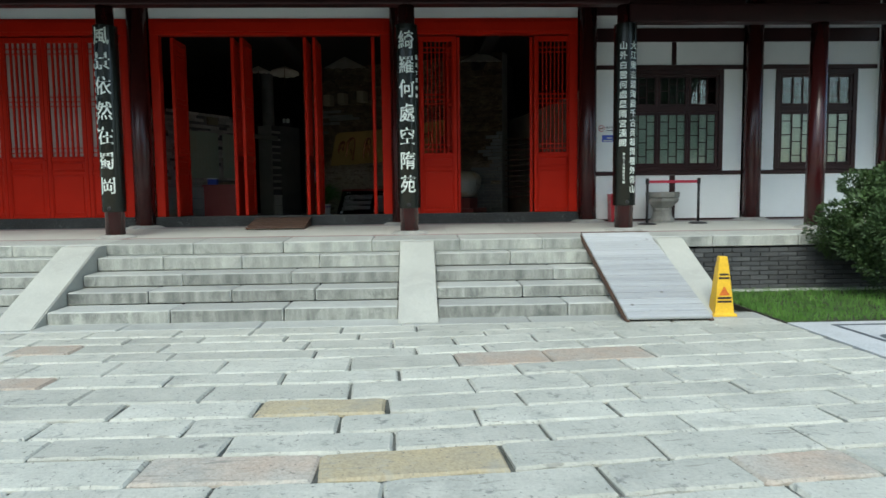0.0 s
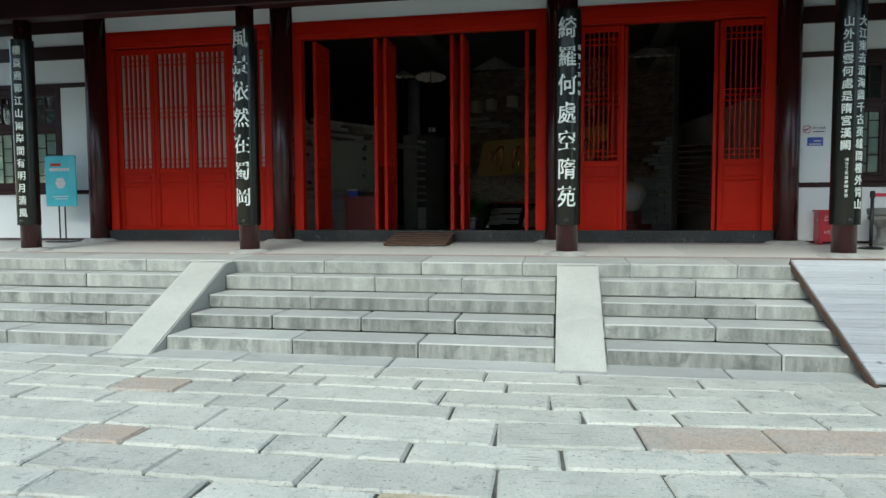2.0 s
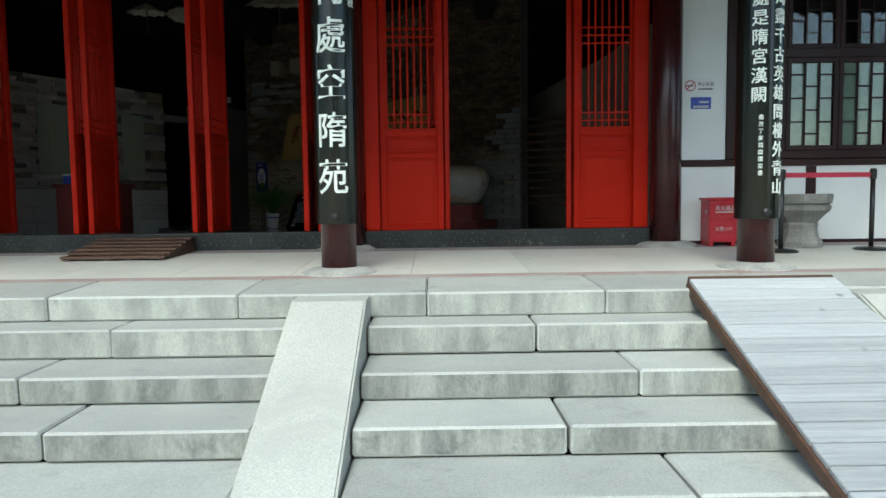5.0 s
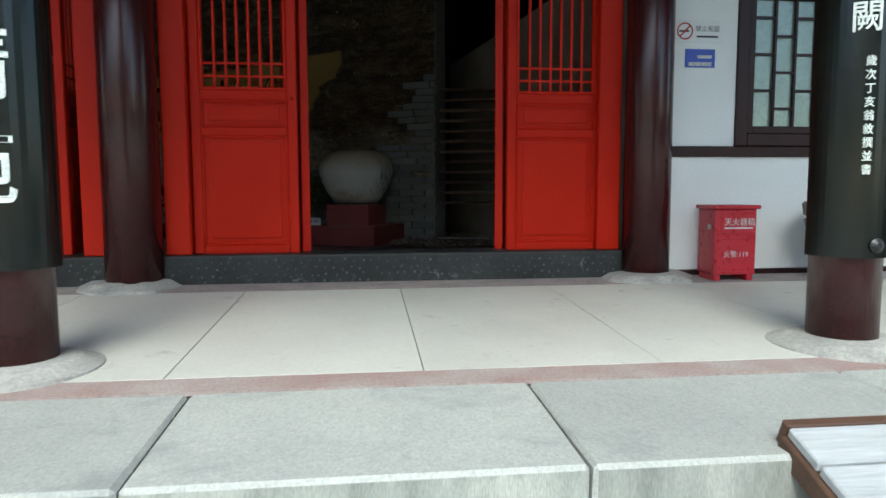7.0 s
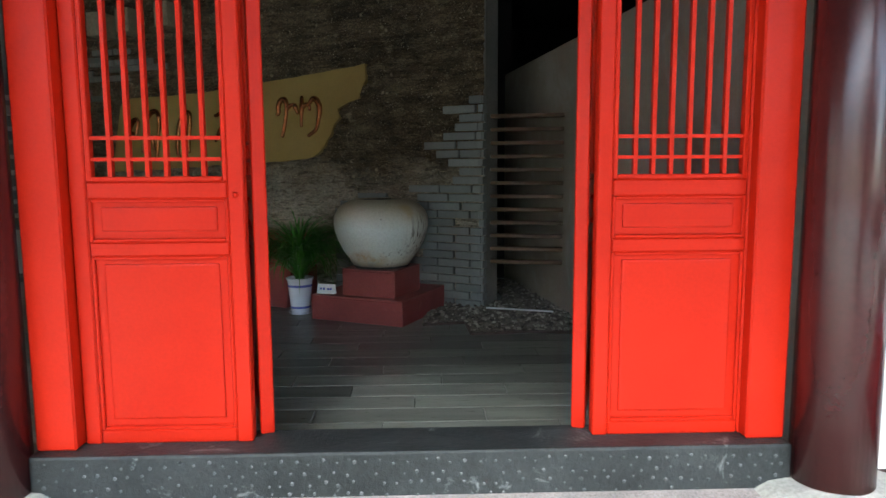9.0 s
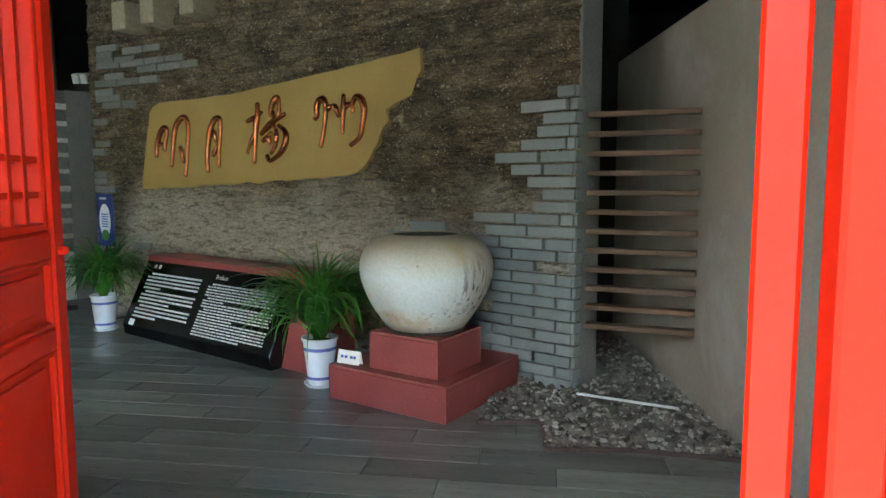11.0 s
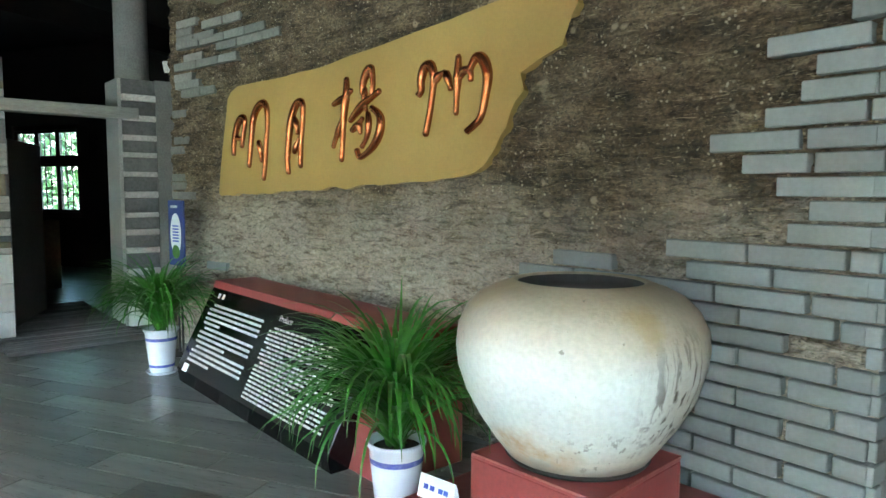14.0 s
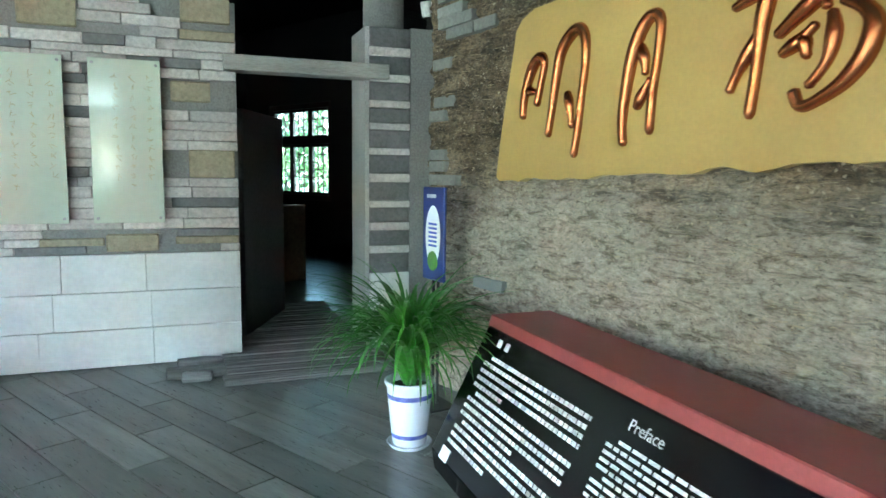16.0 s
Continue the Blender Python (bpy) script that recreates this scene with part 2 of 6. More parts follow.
M_FIRE = surface("fire_box_red_enamel", (0.48, 0.018, 0.035), (0.40, 0.015, 0.03), 0.3, big=3, fine=40, bump=0.04, fine_amount=0.1)
M_CYAN = surface("turquoise_sign_print", (0.05, 0.42, 0.50), (0.10, 0.50, 0.58), 0.4, big=3, fine=40, bump=0.0, fine_amount=0.05)
M_SIGNBLUE = surface("blue_sign_print", (0.05, 0.10, 0.50), (0.04, 0.08, 0.42), 0.4, big=4, fine=40, bump=0.0, fine_amount=0.05)
M_POSTER = surface("dark_blue_poster_print", (0.018, 0.04, 0.20), (0.014, 0.03, 0.15), 0.4, big=4, fine=40, bump=0.0, fine_amount=0.05)
M_SIGNRED = surface("red_sign_print", (0.55, 0.03, 0.03), rough=0.4, bump=0.0)
M_BLACK = surface("black_metal", (0.012, 0.012, 0.013), (0.02, 0.02, 0.02), 0.4, big=5, fine=50, bump=0.05)
M_BELT = surface("red_belt", (0.50, 0.03, 0.07), (0.42, 0.025, 0.05), 0.7, big=8, fine=120, bump=0.1)
M_GLASSPLATE = surface("pale_green_glass_plaque", (0.57, 0.64, 0.53), (0.51, 0.585, 0.475), 0.09, big=1.2, fine=20, bump=0.0, fine_amount=0.05, rough_var=0.03)
M_GOLDTXT = surface("faded_gold_script", (0.44, 0.42, 0.22), (0.50, 0.52, 0.36), 0.5, big=9, fine=50, bump=0.0)
M_STRIP = surface("pale_ledge_stone", (0.76, 0.73, 0.68), (0.62, 0.59, 0.55), 0.85, big=3, fine=40, bump=0.6, bump_dist=0.008, rand=0.22)
M_STRIPG = surface("grey_ledge_stone", (0.24, 0.235, 0.23), (0.17, 0.168, 0.165), 0.85, big=3, fine=40, bump=0.5, rand=0.15)
M_STRIPO = surface("ochre_ledge_stone", (0.45, 0.40, 0.27), (0.38, 0.33, 0.22), 0.85, big=4, fine=40, bump=0.8, bump_dist=0.01, rand=0.1)
M_BLOCKW = surface("white_limestone_block", (0.80, 0.80, 0.755), (0.70, 0.70, 0.655), 0.85, big=3, fine=30, bump=0.35, rand=0.07, fine_amount=0.10,
                   stain=(0.62, 0.60, 0.54), stain_scale=3, stain_lo=0.60, stain_hi=0.8)
# Near-black that puts the hall's gloom into the colour of walls and boards.
M_DARK = surface("interior_shade_dark", (0.020, 0.019, 0.018), (0.013, 0.012, 0.012), 0.85, big=1, fine=30, bump=0.1)
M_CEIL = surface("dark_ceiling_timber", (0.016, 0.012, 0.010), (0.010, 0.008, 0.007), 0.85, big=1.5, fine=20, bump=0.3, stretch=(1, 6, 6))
M_GREYP = surface("grey_partition", (0.20, 0.20, 0.20), (0.16, 0.16, 0.16), 0.7, big=1.5, fine=30, bump=0.05)
M_SLAT = surface("brown_slat_wood", (0.15, 0.085, 0.042), (0.10, 0.055, 0.028), 0.6, big=1.2, fine=20, bump=0.3, stretch=(1.2, 12, 12), rand=0.25)
M_LINTEL = surface("pale_weathered_beam", (0.46, 0.45, 0.40), (0.37, 0.36, 0.32), 0.75, big=1.5, fine=25, bump=0.3, stretch=(1, 10, 10))
M_PALEW = surface("pale_wood_block", (0.42, 0.36, 0.24), (0.36, 0.30, 0.20), 0.7, big=2, fine=25, bump=0.1)
M_PEBBLE = surface("bark_pebbles", (0.24, 0.21, 0.175), (0.05, 0.043, 0.036), 0.85, big=9, fine=40, bump=0.4, rand=0.0)
M_PEBBLE_L = surface("light_pebbles", (0.50, 0.46, 0.40), (0.28, 0.25, 0.215), 0.8, big=9, fine=40, bump=0.4)
M_RUST = surface("rusty_edging", (0.075, 0.045, 0.036), (0.04, 0.028, 0.024), 0.8, big=6, fine=50, bump=0.4)
M_TILE = surface("grey_roof_tile", (0.08, 0.082, 0.085), rough=0.85, big=3, fine=40, bump=0.3)
M_BASIN = surface("carved_stone_basin", (0.30, 0.30, 0.275), (0.20, 0.20, 0.185), 0.85, big=4, fine=60, bump=0.6, bump_dist=0.008)
M_LAMPW = surface("spotlight_white_enamel", (0.75, 0.74, 0.70), rough=0.4, bump=0.0)
M_MOSAIC = surface("white_mosaic_paving", (0.62, 0.64, 0.64), (0.55, 0.57, 0.57), 0.7, big=3, fine=60, bump=0.2)
M_MOSD = surface("dark_mosaic_pebble", (0.12, 0.14, 0.15), (0.08, 0.09, 0.10), 0.7, big=9, fine=60, bump=0.3)
M_PAPERU = surface("oiled_paper", (0.50, 0.46, 0.38), (0.42, 0.38, 0.30), 0.7, big=3, fine=40, bump=0.1)
M_GLASS = glass("window_glass")
M_STEEL = surface("brushed_steel", (0.5, 0.5, 0.5), rough=0.35, metal=0.9, bump=0.02)


def knot_nodes():
    """Small dark knots scattered over the weathered planks."""
    nt = M_RAMPW.node_tree
    p = nt.nodes["Principled BSDF"]
    old = p.inputs["Base Color"].links[0].from_socket
    tc = nt.nodes.new("ShaderNodeTexCoord")
    vo = nt.nodes.new("ShaderNodeTexVoronoi")
    vo.inputs["Scale"].default_value = 4.2
    nt.links.new(tc.outputs["Object"], vo.inputs["Vector"])
    k = ramp_mix(nt, vo.outputs["Distance"], (0.85, 0.85, 0.85), (0, 0, 0), 0.04, 0.13)
    nt.links.new(mixed(nt, k, old, (0.13, 0.12, 0.105)), p.inputs["Base Color"])


knot_nodes()


def chisel_nodes(m):
    """Slanting chisel marks, pits and lichen blotches on old stone."""
    nt = m.node_tree
    p = nt.nodes["Principled BSDF"]
    col = p.inputs["Base Color"].links[0].from_socket
    tc = nt.nodes.new("ShaderNodeTexCoord")
    mp = nt.nodes.new("ShaderNodeMapping")
    mp.inputs["Rotation"].default_value, mp.inputs["Scale"].default_value = (0, 0, radians(38)), (3.0, 30.0, 1.0)
    nt.links.new(tc.outputs["Object"], mp.inputs["Vector"])
    oi = nt.nodes.new("ShaderNodeObjectInfo")
    mm = nt.nodes.new("ShaderNodeMath")
    mm.operation = 'MULTIPLY'
    mm.inputs[1].default_value = 40.0
    nt.links.new(oi.outputs["Random"], mm.inputs[0])
    n = nt.nodes.new("ShaderNodeTexNoise")
    n.noise_dimensions = '4D'
    n.inputs["Scale"].default_value, n.inputs["Detail"].default_value = 1.4, 3.0
    nt.links.new(mp.outputs[0], n.inputs["Vector"])
    nt.links.new(mm.outputs[0], n.inputs["W"])
    marks = ramp_mix(nt, n.outputs[0], (0, 0, 0), (1, 1, 1), 0.60, 0.66)
    where = ramp_mix(nt, noise_fac(nt, 2.2, 3.0, rand=True), (0, 0, 0), (0.75, 0.75, 0.75), 0.46, 0.60)
    col = mixed(nt, mixed(nt, 1.0, marks, where, 'MULTIPLY'), col, (0.24, 0.24, 0.21))
    pits = ramp_mix(nt, noise_fac(nt, 46.0, 3.0, rand=True), (0, 0, 0), (0.8, 0.8, 0.8), 0.62, 0.68)
    col = mixed(nt, pits, col, (0.15, 0.15, 0.135))
    grime = ramp_mix(nt, noise_fac(nt, 1.6, 6.0, rand=True, rough=0.75), (0, 0, 0), (0.55, 0.55, 0.55), 0.56, 0.68)
    col = mixed(nt, grime, col, (0.27, 0.28, 0.25))
    nt.links.new(col, p.inputs["Base Color"])


for m in (M_PAVE, M_OCHRE, M_PINK):
    chisel_nodes(m)


def spot(nt, at, radius, stretch):
    """A soft patch round a point of the object: 1 at its middle, 0 at its rim."""
    tc = nt.nodes.new("ShaderNodeTexCoord")
    mp = nt.nodes.new("ShaderNodeMapping")
    mp.vector_type = 'TEXTURE'
    mp.inputs["Location"].default_value, mp.inputs["Scale"].default_value = at, stretch
    nt.links.new(tc.outputs["Object"], mp.inputs["Vector"])
    ln = nt.nodes.new("ShaderNodeVectorMath")
    ln.operation = 'LENGTH'
    nt.links.new(mp.outputs[0], ln.inputs[0])
    return ramp_mix(nt, ln.outputs["Value"], (1, 1, 1), (0, 0, 0), radius * 0.35, radius)


def jar_nodes():
    """Ivory glaze, tan towards the mouth, with dark scratches on one flank, that flank's shade painted tan, and ochre
    stains near the foot.
    """
    nt = M_JAR.node_tree
    p = nt.nodes["Principled BSDF"]
    q = noise_fac(nt, 2.2, 4.0)
    tc = nt.nodes.new("ShaderNodeTexCoord")
    sp = nt.nodes.new("ShaderNodeSeparateXYZ")
    nt.links.new(tc.outputs["Object"], sp.inputs[0])
    wob = nt.nodes.new("ShaderNodeMath")
    wob.operation = 'MULTIPLY_ADD'
    wob.inputs[1].default_value = 0.14
    nt.links.new(q, wob.inputs[0])
    nt.links.new(sp.outputs[2], wob.inputs[2])
    glaze = nt.nodes.new("ShaderNodeValToRGB")
    cr = glaze.color_ramp
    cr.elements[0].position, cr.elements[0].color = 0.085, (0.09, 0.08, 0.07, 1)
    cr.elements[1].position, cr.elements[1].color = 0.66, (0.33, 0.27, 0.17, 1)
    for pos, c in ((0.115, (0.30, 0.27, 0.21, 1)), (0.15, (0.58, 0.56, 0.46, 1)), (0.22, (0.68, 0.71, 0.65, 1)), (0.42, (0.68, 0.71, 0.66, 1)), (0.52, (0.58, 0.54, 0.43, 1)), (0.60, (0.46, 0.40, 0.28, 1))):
        e = cr.elements.new(pos)
        e.color = c
    nt.links.new(wob.outputs[0], glaze.inputs[0])
    grain = ramp_mix(nt, noise_fac(nt, 60.0, 6.0), (0.86, 0.86, 0.85), (1, 1, 1), 0.3, 0.62)
    col = mixed(nt, 1.0, glaze.outputs[0], grain, 'MULTIPLY')
    specks = ramp_mix(nt, noise_fac(nt, 38.0, 3.0), (0, 0, 0), (0.7, 0.7, 0.7), 0.70, 0.76)
    col = mixed(nt, specks, col, (0.16, 0.13, 0.10))
    ochre = ramp_mix(nt, noise_fac(nt, 9.0, 5.0), (0, 0, 0), (1, 1, 1), 0.40, 0.62)
    k = mixed(nt, 1.0, ochre, spot(nt, (-0.11, -0.30, 0.09), 1.0, (0.20, 0.16, 0.10)), 'MULTIPLY')
    col = mixed(nt, k, col, (0.42, 0.25, 0.07))
    k = mixed(nt, 1.0, ochre, spot(nt, (0.24, -0.28, 0.50), 1.0, (0.14, 0.14, 0.10)), 'MULTIPLY')
    col = mixed(nt, mixed(nt, 1.0, k, (0.5, 0.5, 0.5), 'MULTIPLY'), col, (0.42, 0.29, 0.10))
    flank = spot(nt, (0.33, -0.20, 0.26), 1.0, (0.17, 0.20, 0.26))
    # Mottled tan over the +x flank paints in the jar's shaded side.
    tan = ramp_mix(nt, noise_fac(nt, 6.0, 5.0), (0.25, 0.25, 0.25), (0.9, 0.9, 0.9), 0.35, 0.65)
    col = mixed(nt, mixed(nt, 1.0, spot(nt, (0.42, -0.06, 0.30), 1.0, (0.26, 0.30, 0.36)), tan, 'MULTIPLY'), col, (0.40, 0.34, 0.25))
    lines = ramp_mix(nt, noise_fac(nt, 34.0, 4.0, (1.0, 1.0, 0.10), 0.6, False, 0.5), (0, 0, 0), (1, 1, 1), 0.52, 0.60)
    col = mixed(nt, mixed(nt, 1.0, lines, flank, 'MULTIPLY'), col, (0.075, 0.055, 0.038))
    drips = ramp_mix(nt, noise_fac(nt, 42.0, 3.0, (1.0, 1.0, 0.08)), (0, 0, 0), (0.75, 0.75, 0.75), 0.60, 0.66)
    col = mixed(nt, mixed(nt, 1.0, drips, spot(nt, (0.14, -0.30, 0.09), 1.0, (0.22, 0.16, 0.13)), 'MULTIPLY'), col, (0.16, 0.14, 0.11))
    nt.links.new(col, p.inputs["Base Color"])


def earth_material():
    """Crumbly mud and straw: dark brown beds above, paler gritty render below, pale stones in it, shade of crevices and
    holes painted in.
    """
    m = surface("layered_mud_and_straw", (0.26, 0.20, 0.125), (0.10, 0.075, 0.046), 0.95, big=4.0, fine=55, bump=1.0, bump_dist=0.02,
                stretch=(1.0, 1.0, 1.5), stain=(0.36, 0.30, 0.21), stain_scale=7, stain_lo=0.60, stain_hi=0.72, fine_amount=0.82)
    nt = m.node_tree
    p = nt.nodes["Principled BSDF"]
    old = p.inputs["Base Color"].links[0].from_socket
    beds = noise_fac(nt, 2.0, 6.0, (0.45, 0.45, 5.5), 0.7, False, 1.2)
    col = mixed(nt, 1.0, old, ramp_mix(nt, beds, (0.55, 0.53, 0.50), (1.2, 1.17, 1.12), 0.36, 0.60), 'MULTIPLY')
    tc = nt.nodes.new("ShaderNodeTexCoord")
    sp = nt.nodes.new("ShaderNodeSeparateXYZ")
    nt.links.new(tc.outputs["Object"], sp.inputs[0])
    wob = nt.nodes.new("ShaderNodeMath")
    wob.operation = 'MULTIPLY_ADD'
    wob.inputs[1].default_value = 0.9
    nt.links.new(noise_fac(nt, 1.7, 5.0), wob.inputs[0])
    nt.links.new(sp.outputs[2], wob.inputs[2])
    low = nt.nodes.new("ShaderNodeMapRange")
    low.inputs["From Min"].default_value, low.inputs["From Max"].default_value = 2.25, 2.75
    low.inputs["To Min"].default_value, low.inputs["To Max"].default_value = 1.0, 0.0
    nt.links.new(wob.outputs[0], low.inputs["Value"])
    grit = ramp_mix(nt, noise_fac(nt, 26.0, 8.0, (1, 1, 1.5), 0.8), (0.20, 0.175, 0.14), (0.60, 0.55, 0.455), 0.32, 0.64)
    col = mixed(nt, low.outputs[0], col, mixed(nt, 0.55, col, grit))
    col = mixed(nt, low.outputs[0], col, mixed(nt, 0.45, col, grit))
    # Shade inside crevices, painted as darker streaks in the colour.
    crevice_shade = noise_fac(nt, 9.0, 9.0, (0.65, 0.65, 2.6), 0.75, False, 0.9)
    col = mixed(nt, 1.0, col, ramp_mix(nt, crevice_shade, (0.42, 0.40, 0.37), (1.12, 1.12, 1.12), 0.38, 0.52), 'MULTIPLY')
    vo = nt.nodes.new("ShaderNodeTexVoronoi")
    vo.inputs["Scale"].default_value = 7.5
    nt.links.new(tc.outputs["Object"], vo.inputs["Vector"])
    stones = ramp_mix(nt, vo.outputs["Distance"], (1, 1, 1), (0, 0, 0), 0.10, 0.17)
    pick = ramp_mix(nt, noise_fac(nt, 3.0, 2.0), (0, 0, 0), (0.8, 0.8, 0.8), 0.52, 0.60)
    col = mixed(nt, mixed(nt, 1.0, stones, pick, 'MULTIPLY'), col, (0.42, 0.34, 0.235))
    vg = nt.nodes.new("ShaderNodeTexVoronoi")
    vg.inputs["Scale"].default_value = 34.0
    nt.links.new(tc.outputs["Object"], vg.inputs["Vector"])
    grains = ramp_mix(nt, vg.outputs["Distance"], (1, 1, 1), (0, 0, 0), 0.16, 0.26)
    some = ramp_mix(nt, noise_fac(nt, 9.0, 4.0), (0, 0, 0), (0.8, 0.8, 0.8), 0.47, 0.58)
    col = mixed(nt, mixed(nt, 1.0, grains, some, 'MULTIPLY'), col, (0.50, 0.43, 0.31))
    # Small near-black spots paint the shade inside holes.
    hole_shade = ramp_mix(nt, noise_fac(nt, 52.0, 5.0, (0.8, 0.8, 1.4), 0.7), (0.7, 0.7, 0.7), (0, 0, 0), 0.35, 0.42)
    col = mixed(nt, hole_shade, col, (0.045, 0.036, 0.026))
    straw = ramp_mix(nt, noise_fac(nt, 30.0, 3.0, (0.35, 0.35, 3.0), 0.5, False, 2.5), (0, 0, 0), (0.6, 0.6, 0.6), 0.62, 0.67)
    col = mixed(nt, straw, col, (0.46, 0.38, 0.24))
    nt.links.new(col, p.inputs["Base Color"])
    return m


jar_nodes()
M_EARTH = earth_material()

# ---------- building helpers ----------
RNG = random.Random(7)


def thing(name, label, category, at=(0, 0, 0), group="", kind="", rz=0.0):
    e = new(name)
    e.matrix_basis = pose(*at, 0, 0, rz)
    e.empty_display_size = 0.1
    return tagged(e, label, category, group, kind)


def mesh_of(bm, name):
    me = bpy.data.meshes.new(name)
    bm.normal_update()
    bm.to_mesh(me)
    bm.free()
    return me


def link_part(name, me, parent, label="", m=None):
    """Links a mesh under a thing. Its coordinates are those of the thing."""
    ob = new(name, me)
    ob.parent = parent
    if m is not None:
        ob.matrix_basis = m
    if label:
        tagged(ob, label)
    return ob


def part(name, bm, material, parent, label="", m=None, smooth=False):
    me = mesh_of(bm, name)
    me.materials.append(material)
    if smooth:
        for f in me.polygons:
            f.use_smooth = True
    return link_part(name, me, parent, label, m)


def solid(name, bm, material, label, category, kind="structure", smooth=False):
    """A single-mesh top-level object in world coordinates."""
    me = mesh_of(bm, name)
    me.materials.append(material)
    if smooth:
        for f in me.polygons:
            f.use_smooth = True
    return tagged(new(name, me), label, category, "", kind)


def box(x0, x1, y0, y1, z0, z1, bevel=0.0, bm=None, m=None, seg=1):
    out = bm or bmesh.new()
    b = bmesh.new()
    bmesh.ops.create_cube(b, size=1.0, matrix=Matrix.LocRotScale(((x0 + x1) / 2, (y0 + y1) / 2, (z0 + z1) / 2), None, (abs(x1 - x0), abs(y1 - y0), abs(z1 - z0))))
    if bevel > 0:
        bmesh.ops.bevel(b, geom=b.edges[:], offset=bevel, segments=seg, affect='EDGES', profile=0.6)
    if m is not None:
        bmesh.ops.transform(b, matrix=m, verts=b.verts)
    vs = [out.verts.new(v.co) for v in b.verts]
    b.verts.index_update()
    for f in b.faces:
        out.faces.new([vs[v.index] for v in f.verts])
    b.free()
    return out


def lathe(profile, n=32, bm=None, m=None, caps=True):
    """A turned body from (radius, z) pairs."""
    out = bm or bmesh.new()
    rings = []
    for r, z in profile:
        ring = []
        for i in range(n):
            a = 2 * math.pi * i / n
            co = Vector((r * math.cos(a), r * math.sin(a), z))
            ring.append(out.verts.new(m @ co if m is not None else co))
        rings.append(ring)
    for a, b in zip(rings, rings[1:]):
        for i in range(n):
            out.faces.new([a[i], a[(i + 1) % n], b[(i + 1) % n], b[i]])
    if caps:
        out.faces.new(rings[0][::-1])
        out.faces.new(rings[-1])
    return out


def prism(points, z0, z1, bm=None, m=None):
    """An upright prism over a plan outline."""
    out = bm or bmesh.new()
    lo = [out.verts.new((m @ Vector((x, y, z0))) if m is not None else (x, y, z0)) for x, y in points]
    hi = [out.verts.new((m @ Vector((x, y, z1))) if m is not None else (x, y, z1)) for x, y in points]
    n = len(points)
    out.faces.new(lo[::-1])
    out.faces.new(hi)
    for i in range(n):
        out.faces.new([lo[i], lo[(i + 1) % n], hi[(i + 1) % n], hi[i]])
    bmesh.ops.recalc_face_normals(out, faces=out.faces[:])
    return out


def lettering(name, text, size, material, parent, m, extrude=0.003, bevel=0.0, label="", bend=0.0, squeeze=1.0, spacing=1.0):
    """Text as a mesh part; bend wraps it round an upright cylinder of that radius."""
    cu = bpy.data.curves.new(name, 'FONT')
    cu.body, cu.size, cu.extrude, cu.bevel_depth = text, size, extrude, bevel
    cu.align_x, cu.align_y = 'CENTER', 'CENTER'
    cu.space_character = spacing
    cu.resolution_u = 3
    tmp = new(name + "_tmp", cu)
    bpy.context.view_layer.update()
    me = bpy.data.meshes.new_from_object(tmp.evaluated_get(bpy.context.evaluated_depsgraph_get()))
    bpy.data.objects.remove(tmp)
    for v in me.vertices:
        v.co.x *= squeeze
        if bend:
            a, r = v.co.x / bend, bend + v.co.z
            v.co.x, v.co.z = r * math.sin(a), r * math.cos(a) - bend
    me.materials.clear()
    me.materials.append(material)
    return link_part(name, me, parent, label, m)


FACE = pose(0, 0, 0, 90, 0, 0)

# ---------- ground and platform ----------
WALL_Y = 11.41          # plane of doors and windows
FLOOR = 0.835           # floor inside
EDGE_Y = 8.60           # front of the platform


def plat(y):
    return 0.775 + (y - EDGE_Y) * 0.033


solid("ground", box(-300, 300, -300, 300, -0.5, -0.07), M_JOINT, "dark earth under the stone courtyard", "ground")

PY0 = EDGE_Y
bm = bmesh.new()
vs = [bm.verts.new(c) for c in ((-10.5, PY0 + 0.5, 0), (9.5, PY0 + 0.5, 0), (9.5, 11.35, 0), (-10.5, 11.35, 0))]
ws = [bm.verts.new((v.co.x, v.co.y, plat(v.co.y) - 0.012)) for v in vs]
bm.faces.new(vs[::-1])
bm.faces.new(ws)
for i in range(4):
    bm.faces.new([vs[i], vs[(i + 1) % 4], ws[(i + 1) % 4], ws[i]])
solid("platform_core", bm, M_SUB, "masonry core of the raised platform", "platform")
solid("platform_core_front", box(-10.5, 9.5, PY0 + 0.05, PY0 + 0.5, -0.05, 0.60), M_SUB, "masonry core behind the platform edge", "platform")

# ---------- facade timber frame ----------
COL_X = (-7.72, -4.38, 0.01, 3.26, 6.19, 8.6)


def inner_column(x):
    t = thing("wall_column", "glossy maroon lacquered round wooden column on a stone base", "column", (x, 11.32, plat(11.3) - 0.01), "columns in the front wall")
    r = 0.15 if x > 2 else 0.165
    part("shaft", lathe([(r * 1.02, 0.03), (r, 1.2), (r * 0.97, 4.4)], 40), M_MAROON, t, smooth=True)
    bs = lathe([(0.34, -0.02), (0.30, 0.018), (0.24, 0.045), (0.16, 0.055)], 40)
    for v in bs.verts:
        k = 1 + 0.22 * noise.noise(Vector((v.co.x * 5 + x * 3, v.co.y * 5, v.co.z * 9)))
        v.co.x, v.co.y, v.co.z = v.co.x * k, v.co.y * k, v.co.z + 0.012 * noise.noise(Vector((v.co.x * 14 + x, v.co.y * 14, 0)))
    part("base_stone", bs, M_BASE, t, "rough grey stone base")
    return t


for x in COL_X[:4]:
    inner_column(x)
for x in COL_X[4:]:
    inner_column(x)


EAVE_X = (-7.57, -4.14, 0.155, 3.375, 6.3)


